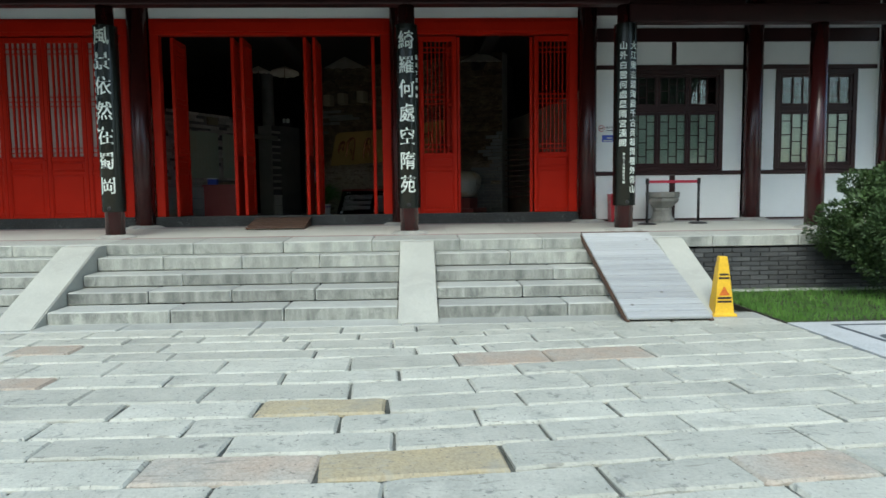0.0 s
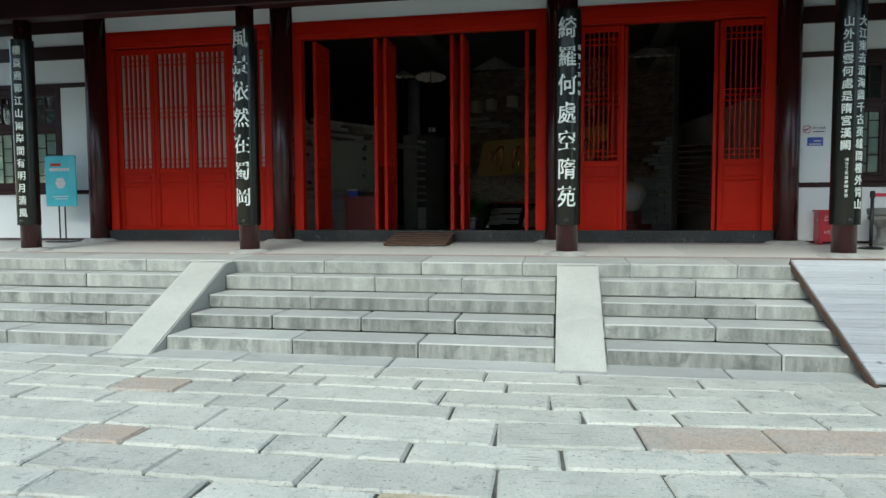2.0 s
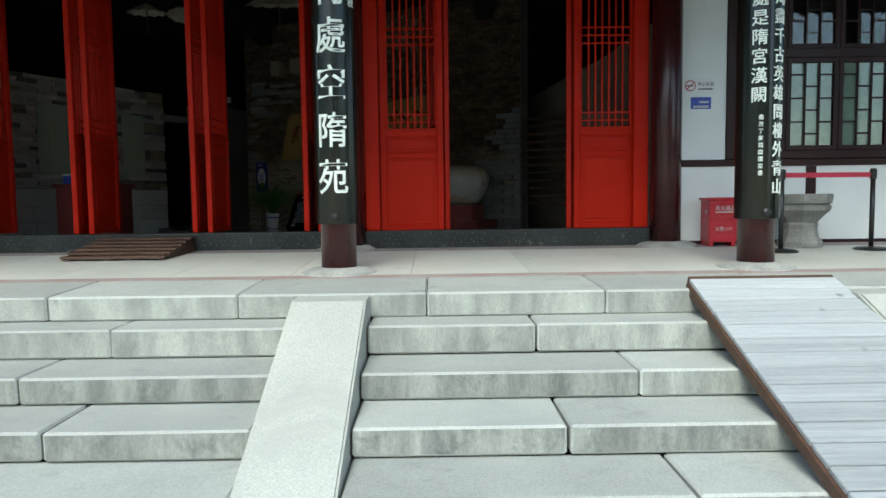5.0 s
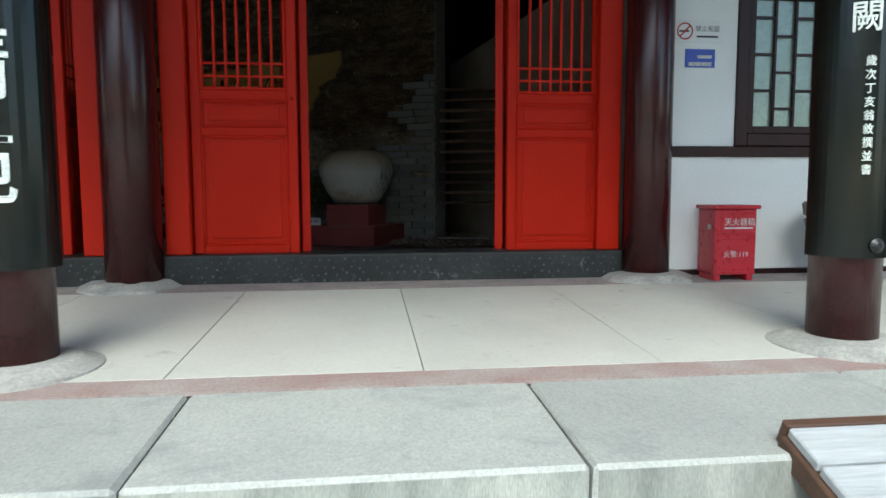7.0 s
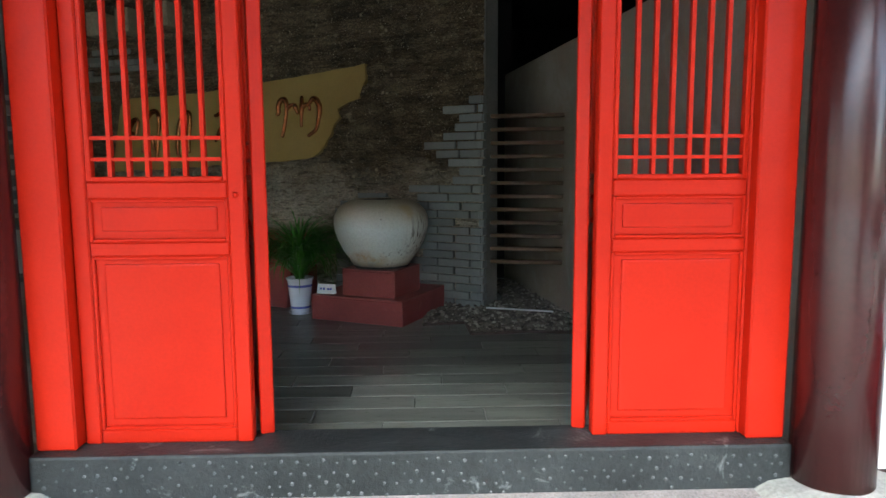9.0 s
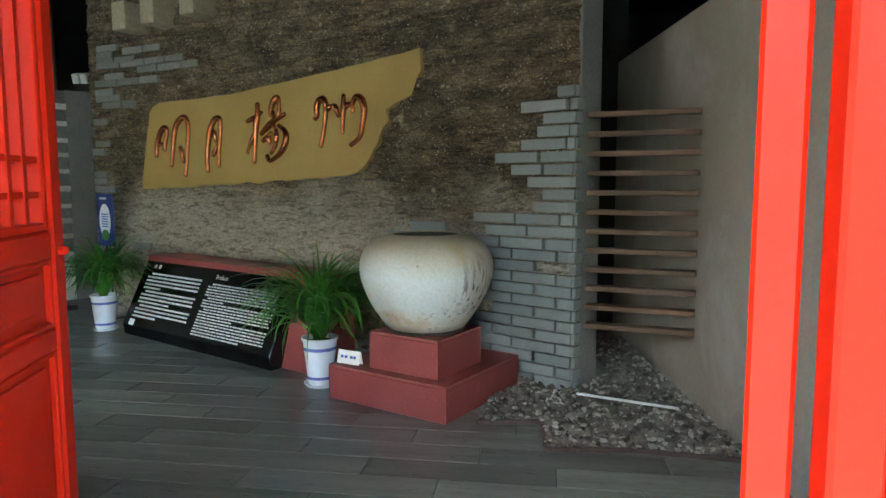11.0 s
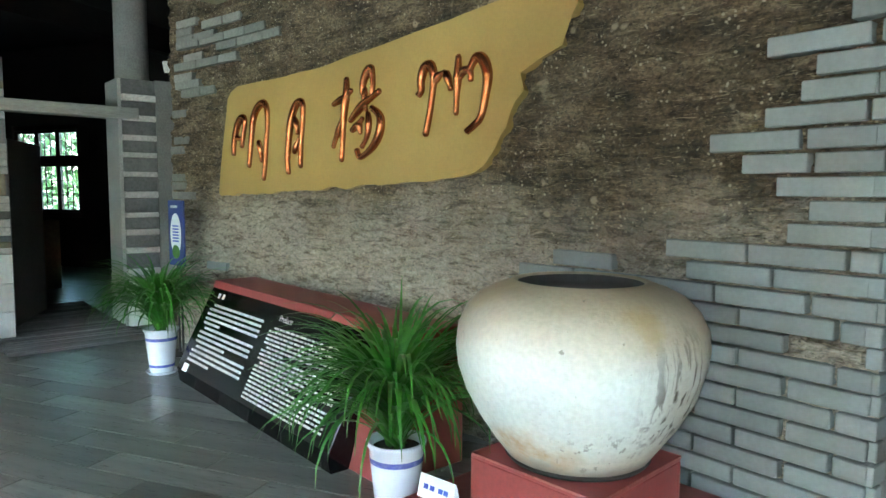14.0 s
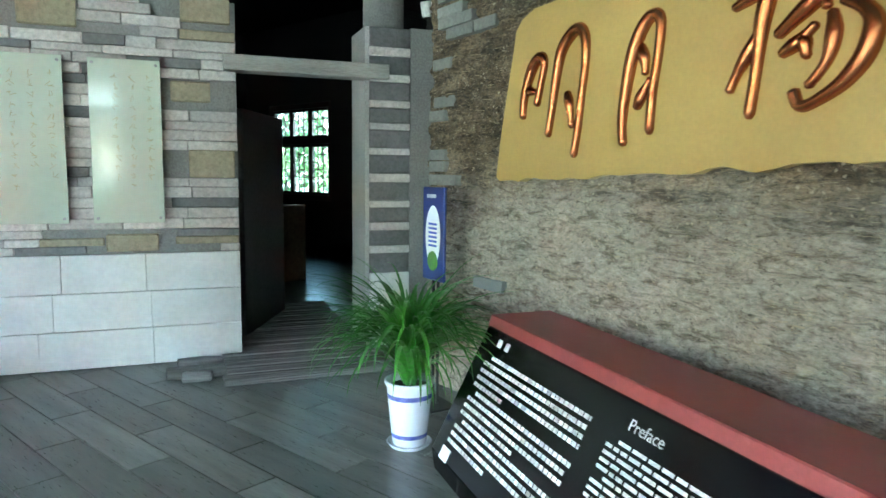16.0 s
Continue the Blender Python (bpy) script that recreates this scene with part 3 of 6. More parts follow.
def eave_column(x, board):
    y = 9.60
    t = thing("eave_column", "slim maroon wooden column" + (" with a black inscribed couplet board" if board else " on a round stone base"), "column", (x, y, plat(y) - 0.005), "columns under the eaves")
    part("shaft", lathe([(0.135, 0.03), (0.132, 1.0), (0.118, 3.32)], 40), M_MAROON, t, smooth=True)
    part("base_stone", lathe([(0.29, -0.02), (0.285, 0.012), (0.21, 0.04), (0.15, 0.048)], 40), M_BASE, t, "round grey stone base")
    if board:
        b = bmesh.new()
        n, r0, r1, z0, z1 = 24, 0.150, 0.166, 0.38, 3.02
        prof = []
        for i in range(n + 1):
            a = math.radians(-188 + 196 * i / n)
            prof.append((r1 * math.cos(a), r1 * math.sin(a)))
        for i in range(n, -1, -1):
            a = math.radians(-188 + 196 * i / n)
            prof.append((r0 * math.cos(a), r0 * math.sin(a)))
        prism(prof, z0, z1, b)
        part("couplet_board", b, M_BOARD, t, "curved black lacquered board")
        part("clasp", lathe([(0.026, 0), (0.03, 0.008), (0.012, 0.02)], 12, m=pose(0, -0.165, 0.43, 90, 0, 0)), M_BLACK, t, "small dark boss")
        for k, text in enumerate(board):
            x0, size, zt, zb, sq = text[1:]
            chars = text[0]
            for i, ch in enumerate(chars):
                z = zt + (zb - zt) * i / max(1, len(chars) - 1)
                a = x0 / 0.168
                lettering("character", ch, size, M_INK, t, pose(0.168 * math.sin(a), -0.168 * math.cos(a), z, 90, 0, math.degrees(a)), 0.002, size * 0.010, "", 0.168, sq)
    return t


eave_column(EAVE_X[0], [("樓臺遶郭江山兩岸間有明月清風", 0.03, 0.135, 2.85, 0.55, 0.9)])
eave_column(EAVE_X[1], [("風景依然在蜀岡", -0.01, 0.27, 2.85, 0.745, 0.9), ("歲次丁亥仲秋月穀旦", -0.165, 0.07, 2.45, 1.55, 0.9)])
eave_column(EAVE_X[2], [("綺羅何處空隋苑", -0.01, 0.27, 2.77, 0.71, 0.9), ("歲次丁亥仲秋", 0.165, 0.07, 2.55, 2.0, 0.9)])
eave_column(EAVE_X[3], [("大江東去浪淘盡千古英雄問樓外青山", 0.085, 0.122, 2.69, 0.61, 0.95), ("山外白雲何處是隋宮漢闕", -0.075, 0.122, 2.69, 1.29, 0.95),
                        ("歲次丁亥翁敘撰並書", -0.055, 0.042, 1.13, 0.72, 0.9)])
eave_column(EAVE_X[4], None)

# beams, eaves and roof
solid("eave_beam_middle", box(-10.5, 3.4, 9.46, 9.68, 4.10, 4.40, 0.015), M_TIMBER, "dark painted eave beam over the columns", "beam")
solid("eave_beam_end", box(3.4, 9.5, 9.46, 9.68, 3.84, 4.10, 0.015), M_TIMBER, "dark painted eave beam over the end bays", "beam")
solid("wall_beam", box(-10.5, 3.42, 11.25, 11.60, 4.63, 4.95, 0.01), M_TIMBER, "dark beam over the front wall", "beam")
bm = bmesh.new()
for i in range(74):
    x = -10.4 + i * 0.27
    box(x - 0.04, x + 0.04, 0.10, 4.3, -0.05, 0.04, 0.0, bm, pose(0, 7.75, 4.15, 14, 0, 0))
solid("rafters", bm, M_TIMBER, "dark round rafters under the eaves", "rafters")
solid("eave_boarding", box(-10.6, 9.6, 0.02, 4.4, 0.045, 0.10, 0, None, pose(0, 7.75, 4.15, 14, 0, 0)), M_CEIL, "dark boarding under the roof", "ceiling")
solid("roof_front", box(-11, 10, -0.2, 8.0, 0.13, 0.30, 0, None, pose(0, 7.75, 4.30, 22, 0, 0)), M_TILE, "grey tiled roof slope over the hall", "roof")
solid("roof_back", box(-11, 10, -8.2, 0.45, 0.11, 0.30, 0, None, pose(0, 22.6, 4.30, -22, 0, 0)), M_TILE, "grey tiled back roof slope", "roof")


def infill(name, x0, x1, z0, z1, material, label, y0=WALL_Y - 0.01, y1=WALL_Y + 0.14):
    return solid(name, box(x0, x1, y0, y1, z0, z1), material, label, "wall")


BAYS = {"left": (-7.56, -4.54), "middle": (-4.21, -0.155), "right": (0.175, 3.10)}
for nm, (x0, x1) in BAYS.items():
    infill("wall_band_" + nm, x0, x1, 4.39, 4.63, M_WHITE, "white plaster band above the red door frame")

# end bays: white panels between dark timbers
PANELS = [(3.43, 6.03, (3.90, 5.69)), (6.36, 8.44, (6.62, 8.10)), (-10.4, -7.89, (-10.0, -8.47))]
for k, (x0, x1, (w0, w1)) in enumerate(PANELS):
    n = str(k + 1)
    infill("wall_low_" + n, x0, x1, 0.90, 1.665, M_WHITE, "white plaster panel below the rail")
    infill("wall_side_a_" + n, x0, w0, 1.735, 3.50, M_WHITE, "white plaster panel beside the window")
    infill("wall_side_b_" + n, w1, x1, 1.735, 3.50, M_WHITE, "white plaster panel beside the window")
    infill("wall_high_" + n, x0, x1, 3.575, 3.97, M_WHITE, "white plaster panel above the window")
    infill("wall_top_" + n, x0, x1, 4.20, 4.42, M_WHITE, "white plaster band under the eaves")
    solid("trim_rail_" + n, box(x0, x1, WALL_Y - 0.035, WALL_Y + 0.15, 1.665, 1.735, 0.006), M_TIMBER, "dark timber rail across the white wall", "rail")
    solid("trim_head_" + n, box(x0, x1, WALL_Y - 0.035, WALL_Y + 0.15, 3.50, 3.575, 0.006), M_TIMBER, "dark timber head rail", "rail")
    solid("trim_beam_" + n, box(x0, x1, WALL_Y - 0.05, WALL_Y + 0.15, 3.97, 4.20, 0.006), M_TIMBER, "dark timber beam", "beam")
    solid("trim_top_" + n, box(x0, x1, WALL_Y - 0.05, WALL_Y + 0.15, 4.42, 4.9, 0.006), M_TIMBER, "dark timber top beam", "beam")
    solid("baseboard_" + n, box(x0, x1, WALL_Y - 0.03, WALL_Y + 0.15, 0.82, 0.90, 0.006), M_TIMBER, "dark sill at the foot of the white wall", "baseboard")
    mid = (w0 + w1) / 2
    solid("trim_post_" + n, box(mid - 0.04, mid + 0.04, WALL_Y - 0.03, WALL_Y + 0.15, 3.58, 3.965, 0.004), M_TIMBER, "short dark timber post", "post")
    solid("trim_lowpost_" + n, box(mid - 0.05, mid + 0.05, WALL_Y - 0.03, WALL_Y + 0.15, 0.905, 1.66, 0.004), M_TIMBER, "short dark timber post below the window", "post")
solid("wall_corner_right", box(8.44, 8.9, 11.36, 11.6, 0.0, 5.0), M_WHITE, "white wall beyond the last column", "wall")
solid("wall_corner_left", box(-10.6, -10.4, 11.36, 11.6, 0.0, 5.0), M_WHITE, "white wall at the building's end", "wall")
# End walls out of sight, coloured dark to cut bounced light in the hall.
solid("wall_end_right", box(8.9, 9.1, 11.3, 21.2, 0.0, 5.2), M_DARK, "unseen end wall of the hall, coloured dark to cut bounced light", "wall")
solid("wall_end_left", box(-10.7, -10.5, 11.3, 21.2, 0.0, 5.2), M_DARK, "unseen end wall of the hall, coloured dark to cut bounced light", "wall")


def lattice_window(name, x0, x1, z0, z1, cols, y=WALL_Y, label=""):
    """Two tiers of sashes; the lower ones carry a brick-like lattice behind the glass."""
    w = thing(name, label, "window", (x0, y, z0), "lattice windows", "structure")
    W, H = x1 - x0, z1 - z0
    fr = 0.085
    for a, b, c, d in ((0, fr, 0, H), (W - fr, W, 0, H), (fr, W - fr, 0, fr), (fr, W - fr, H - fr, H)):
        part("window_frame", box(a, b, -0.03, 0.09, c, d, 0.006), M_TIMBER, w)
    tr = H * 0.61
    part("transom", box(fr, W - fr, -0.025, 0.08, tr - 0.045, tr + 0.045, 0.005), M_TIMBER, w)
    cw = (W - 2 * fr) / cols
    for c in range(cols):
        xa, xb = fr + c * cw, fr + (c + 1) * cw
        for za, zb in ((fr, tr - 0.045), (tr + 0.045, H - fr)):
            s = part("sash", box(xa + 0.002, xa + 0.05, -0.01, 0.05, za, zb, 0.004), M_TIMBER, w)
            part("stile", box(xb - 0.05, xb - 0.002, -0.01, 0.05, za, zb, 0.004), M_TIMBER, s)
            part("rail", box(xa + 0.05, xb - 0.05, -0.01, 0.05, za, za + 0.05, 0.004), M_TIMBER, s)
            part("rail", box(xa + 0.05, xb - 0.05, -0.01, 0.05, zb - 0.05, zb, 0.004), M_TIMBER, s)
            g = part("pane", box(xa + 0.05, xb - 0.05, 0.018, 0.024, za + 0.05, zb - 0.05), M_GLASS, s, "reflecting clear glass pane")
            g.visible_shadow = False
            b = bmesh.new()
            xm0, xm1 = xa + 0.05, xb - 0.05
            nv = 3
            for i in range(1, nv):
                xx = xm0 + (xm1 - xm0) * i / nv
                box(xx - 0.008, xx + 0.008, -0.004, 0.014, za + 0.05, zb - 0.05, 0, b)
            rows = max(3, int((zb - za) / 0.13))
            for i in range(1, rows):
                zz = za + 0.05 + (zb - za - 0.1) * i / rows
                segs = ((0, 1), (1, 2), (2, 3))
                for j in ((1,) if i % 2 else (0, 2)):
                    xa2, xb2 = xm0 + (xm1 - xm0) * segs[j][0] / nv, xm0 + (xm1 - xm0) * segs[j][1] / nv
                    box(xa2, xb2, -0.003, 0.013, zz - 0.008, zz + 0.008, 0, b)
            part("lattice", b, M_TIMBER, s, "dark timber lattice strips")
    return w


for k, (x0, x1, (w0, w1)) in enumerate(PANELS):
    lattice_window("window_" + str(k + 1), w0, w1, 1.738, 3.497, 3 if k == 0 else 2, label="dark timber lattice window in the white front wall")
    solid("blind_" + str(k + 1), box(w0 + 0.02, w1 - 0.02, WALL_Y + 0.031, WALL_Y + 0.038, 1.76, 2.81), M_BLIND, "grey-green paper blind behind the lattice window", "curtain", "")

# Dark boards added behind the windows: they block light and pass for a dim hall.
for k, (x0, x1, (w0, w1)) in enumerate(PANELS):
    solid("shutter_" + str(k + 1), box(w0 - 0.05, w1 + 0.05, WALL_Y + 0.40, WALL_Y + 0.43, 1.5, 3.7), M_DARK, "added dark board that keeps window light out of the hall", "board")

# ---------- red doors ----------
LEAF_H = 3.05


def build_leaf(w, curtain=False):
    """A door leaf, hinged at x = 0, standing on z = 0, facing -y."""
    t = thing("door_leaf", "red painted wooden door leaf with upper lattice", "door", group="red lattice door leaves")
    d = 0.028
    st = 0.062
    for a, b in ((0, st), (w - st, w)):
        part("stile", box(a, b, -d, d, 0, LEAF_H, 0.006), M_RED, t)
    zs = (0.0, 0.74, 0.945, LEAF_H - 0.09)
    for z, h in ((0.0, 0.055), (0.745, 0.055), (0.965, 0.065), (LEAF_H - 0.09, 0.09)):
        part("rail", box(st + 0.001, w - st - 0.001, -d + 0.003, d - 0.003, z, z + h, 0.006), M_RED, t)
    for z0, z1 in ((0.055, 0.745), (0.80, 0.965)):
        p = part("panel", box(st + 0.001, w - st - 0.001, -0.008, 0.008, z0, z1), M_RED, t)
        part("raised_field", box(st + 0.045, w - st - 0.045, -0.017, 0.017, z0 + 0.04, z1 - 0.03, 0.008, seg=2), M_RED, p)
        for a, b, c, e in ((st, st + 0.014, z0, z1), (w - st - 0.014, w - st, z0, z1), (st + 0.014, w - st - 0.014, z0, z0 + 0.014), (st + 0.014, w - st - 0.014, z1 - 0.014, z1)):
            part("moulding", box(a, b, -0.022, 0.022, c, e, 0.004), M_RED, p)
    la, lb, z0, z1 = st, w - st, 1.03, LEAF_H - 0.09
    for a, b, c, e in ((la, la + 0.02, z0, z1), (lb - 0.02, lb, z0, z1), (la + 0.02, lb - 0.02, z0, z0 + 0.02)):
        part("lattice_frame", box(a, b, -0.02, 0.02, c, e, 0.004), M_RED, t)
    la, lb, z0 = la + 0.02, lb - 0.02, z0 + 0.02
    n, bw = (6, 0.017) if curtain else (7, 0.008)
    for i in range(1, n):
        x = la + (lb - la) * i / n
        part("lattice_bar", box(x - bw, x + bw, -0.014, 0.012, z0, z1), M_RED, t)
    for z in (1.115, 1.195, 1.90, 1.98, 2.06, 2.78, 2.86):
        part("lattice_rail", box(la, lb, -0.011, 0.015, z - 0.007, z + 0.007), M_RED, t)
    if curtain:
        part("backing", box(la, lb, 0.018, 0.024, z0, z1), M_CURTAIN, t, "whitish paper backing")
    part("latch", lathe([(0.012, 0), (0.012, 0.012), (0.006, 0.02)], 10, m=pose(w - 0.03, -d, 0.98, 90, 0, 0)), M_RED, t, "small red-painted latch")
    return t


SILL_Z = 1.045
LEAF_Y = WALL_Y + 0.06
leaf = build_leaf(0.655)
leaf.matrix_basis = pose(0.335, LEAF_Y, SILL_Z)
copy_thing(leaf, pose(2.345, LEAF_Y, SILL_Z))
copy_thing(leaf, pose(1.03, LEAF_Y + 0.05, SILL_Z, 0, 0, 107))
copy_thing(leaf, pose(2.305, LEAF_Y + 0.05, SILL_Z, 0, 0, 73))
leaf_m = build_leaf(0.60)
leaf_m.matrix_basis = pose(-3.88, LEAF_Y + 0.03, SILL_Z, 0, 0, 88)
for x, a in ((-2.86, 91), (-2.70, 89), (-1.62, 91), (-1.46, 89), (-0.45, 93)):
    copy_thing(leaf_m, pose(x, LEAF_Y + 0.03, SILL_Z, 0, 0, a))
leaf_c = build_leaf(0.685, True)
leaf_c.matrix_basis = pose(-7.415, LEAF_Y, SILL_Z)
for i in range(1, 4):
    copy_thing(leaf_c, pose(-7.415 + i * 0.688, LEAF_Y, SILL_Z))

for k, (x0, x1) in enumerate(BAYS.values()):
    fr = thing("door_frame_" + str(k + 1), "red painted timber door frame between the columns", "door frame", ((x0 + x1) / 2, WALL_Y, SILL_Z), "", "structure")
    h = (x1 - x0) / 2
    part("post", box(-h, -h + 0.155, -0.03, 0.12, 0, 3.07, 0.008), M_RED, fr)
    part("post", box(h - 0.155, h, -0.03, 0.12, 0, 3.07, 0.008), M_RED, fr)
    part("lintel", box(-h, h, -0.03, 0.12, 3.07, 3.34, 0.008), M_RED, fr)
    part("lintel_board", box(-h + 0.1, h - 0.1, -0.045, -0.03, 3.12, 3.29, 0.004), M_RED, fr)
    sl = thing("door_sill_" + str(k + 1), "black stone door sill dressed with round studs", "door sill", ((x0 + x1) / 2, WALL_Y, 0.84), "", "structure")
    e = h + 0.005
    part("sill_stone", box(-e, e, -0.085, 0.16, -0.02, SILL_Z - 0.84, 0.012, seg=2), M_SILL, sl)
    b = bmesh.new()
    nst = int(2 * e / 0.055)
    for i in range(nst):
        for j in range(4):
            x = -e + 0.04 + i * 0.055 + (0.027 if j % 2 else 0)
            if x < e - 0.03 and RNG.random() < 0.86:
                bmesh.ops.create_icosphere(b, subdivisions=1, radius=0.0085 * RNG.uniform(0.6, 1.15), matrix=pose(x + RNG.uniform(-0.012, 0.012), -0.0855, 0.03 + j * 0.045 + RNG.uniform(-0.012, 0.012)) @ Matrix.Diagonal((1, 0.45, 1, 1)))
    part("studs", b, M_STUD, sl, "rows of worn round studs")

# wooden wedge in front of the middle sill
t = thing("threshold_ramp", "small brown wooden wedge ramp against the middle sill", "ramp", (-2.02, 10.9, plat(10.9)))
for i in range(6):
    y = -0.40 + i * 0.135
    z = 0.015 + i * 0.026
    part("plank", box(-0.47, 0.47, y, y + 0.128, z - 0.006, z + 0.018, 0.004, None, pose(0, 0, 0, 0, 0, 0)), M_BROWNW, t)
for x in (-0.46, 0.0, 0.43):
    b = bmesh.new()
    v = [b.verts.new(c) for c in ((x, -0.40, 0), (x, 0.40, 0), (x, 0.40, 0.14), (x, -0.40, 0.008), (x + 0.03, -0.40, 0), (x + 0.03, 0.40, 0), (x + 0.03, 0.40, 0.14), (x + 0.03, -0.40, 0.008))]
    for f in ((0, 1, 2, 3), (7, 6, 5, 4), (0, 4, 5, 1), (1, 5, 6, 2), (2, 6, 7, 3), (3, 7, 4, 0)):
        b.faces.new([v[i] for i in f])
    part("bearer", b, M_BROWNW, t)

# ---------- stairs and ramp ----------
STEP = [(8.318, 0.622), (7.916, 0.444), (7.509, 0.291), (7.077, 0.14)]
STEP_JOINTS = [(-3.0, -2.0, -1.0, 1.48), (-2.62, -1.30, 1.97), (-2.89, -1.92, -0.95, 1.51), (-2.49, -1.23, 1.96)]
FLIGHTS = [(-7.9, -4.30), (-3.83, 0.04), (0.49, 3.40)]


def cheek(x0, x1, label):
    b = bmesh.new()
    pr = ((6.80, -0.05), (6.80, 0.005), (8.36, 0.765), (8.62, 0.765), (8.62, -0.05))
    L = [b.verts.new((x0, y, z)) for y, z in pr]
    R = [b.verts.new((x1, y, z)) for y, z in pr]
    b.faces.new(L)
    b.faces.new(R[::-1])
    for i in range(5):
        b.faces.new([L[i], R[i], R[(i + 1) % 5], L[(i + 1) % 5]])
    bmesh.ops.recalc_face_normals(b, faces=b.faces[:])
    bmesh.ops.bevel(b, geom=[e for e in b.edges if e.calc_length() > 0.6 and e.verts[0].co.z + e.verts[1].co.z > 0.3], offset=0.012, segments=2, affect='EDGES')
    return tagged(solid("stair_cheek", b, M_CHEEK, label, "stair cheek"), kind="structure")


cheek(0.045, 0.485, "pale granite sloping cheek stone between two stair flights")
cheek(-4.30, -3.835, "pale granite sloping cheek stone between two stair flights")
cheek(3.41, 3.79, "pale granite sloping cheek stone at the stair end")
cheek(-8.35, -7.91, "pale granite sloping cheek stone at the stair end")


def wooden_ramp():
    a = math.degrees(math.atan2(0.79, 2.05))
    t = thing("wooden_ramp", "weathered grey plank ramp laid over the stone steps", "ramp", (2.96, 6.60, 0.0))
    L = math.hypot(0.79, 2.05)
    m = pose(0, 0, 0.02, a, 0, 0)
    n = 16
    for i in range(n):
        y = i * L / n
        part("plank", box(-0.46, 0.46, y + 0.004, y + L / n - 0.004, 0.0, 0.03, 0.005), M_RAMPW, t, "", m)
    for x in (-0.475, 0.435):
        part("side_rail", box(x, x + 0.04, -0.01, L, -0.06, 0.001, 0.004), M_BROWNW, t, "brown side board", m)
    part("end_board", box(-0.46, 0.46, L, L + 0.03, -0.04, 0.03, 0.004), M_BROWNW, t, "", m)


wooden_ramp()

# ---------- things on the platform ----------
def fire_box():
    t = thing("extinguisher_box", "red metal fire extinguisher box with white lettering", "box", (3.76, 11.20, plat(11.2)))
    part("body", box(-0.14, 0.14, -0.11, 0.11, 0.04, 0.46, 0.006), M_FIRE, t)
    lid = part("lid", box(-0.158, 0.158, -0.13, 0.12, 0.46, 0.485, 0.006), M_FIRE, t)
    for x in (-0.13, 0.09):
        part("foot", box(x, x + 0.04, -0.10, 0.10, 0.0, 0.04, 0.003), M_FIRE, t)
    d = part("door", box(-0.13, 0.13, -0.118, -0.11, 0.06, 0.27, 0.003), M_FIRE, t)
    part("hatch", box(-0.10, 0.13, -0.116, -0.11, 0.30, 0.43, 0.003), M_FIRE, t)
    lettering("lettering", "灭火器箱", 0.052, M_PRINT, t, pose(0.02, -0.119, 0.375, 90, 0, 0), 0.0006)
    part("small_print", box(-0.08, 0.11, -0.1185, -0.117, 0.335, 0.345), M_PRINT, t)
    lettering("lettering", "火警:119", 0.045, M_PRINT, t, pose(0.0, -0.121, 0.17, 90, 0, 0), 0.0006)
    part("hasp", box(-0.143, -0.14, -0.06, -0.02, 0.33, 0.36), M_STEEL, t)


fire_box()


def stone_basin():
    t = thing("stone_basin", "old carved grey stone basin on a pedestal", "basin", (4.48, 11.0, plat(11.0)))
    part("pedestal", lathe([(0.20, 0.0), (0.205, 0.05), (0.165, 0.10), (0.15, 0.18), (0.16, 0.22), (0.15, 0.24)], 8, m=pose(0, 0, 0, 0, 0, 22.5)), M_BASIN, t)
    part("bowl", lathe([(0.15, 0.24), (0.20, 0.30), (0.265, 0.36), (0.27, 0.40), (0.245, 0.41), (0.275, 0.43), (0.285, 0.50), (0.27, 0.515), (0.225, 0.515), (0.20, 0.43)], 8, m=pose(0, 0, 0, 0, 0, 22.5)), M_BASIN, t)


stone_basin()


def stanchion(x, y):
    t = thing("barrier_post", "black retractable belt barrier post on a round base", "barrier post", (x, y, plat(y)), "belt barrier posts")
    part("base_plate", lathe([(0.15, 0), (0.15, 0.012), (0.12, 0.025), (0.03, 0.035)], 28), M_BLACK, t, smooth=False)
    part("pole", lathe([(0.021, 0.03), (0.021, 0.66)], 20), M_BLACK, t, smooth=True)
    part("head", lathe([(0.03, 0.66), (0.03, 0.74), (0.022, 0.755)], 20), M_BLACK, t)
    return t


stanchion(4.06, 10.55)
stanchion(4.96, 10.65)
solid("barrier_belt", box(0.02, 0.88, -0.003, 0.003, plat(10.5) + 0.68, plat(10.5) + 0.725, 0, None, pose(4.06, 10.55, 0, 0, 0, 6.3)), M_BELT, "red barrier belt stretched between two posts", "barrier belt", "")


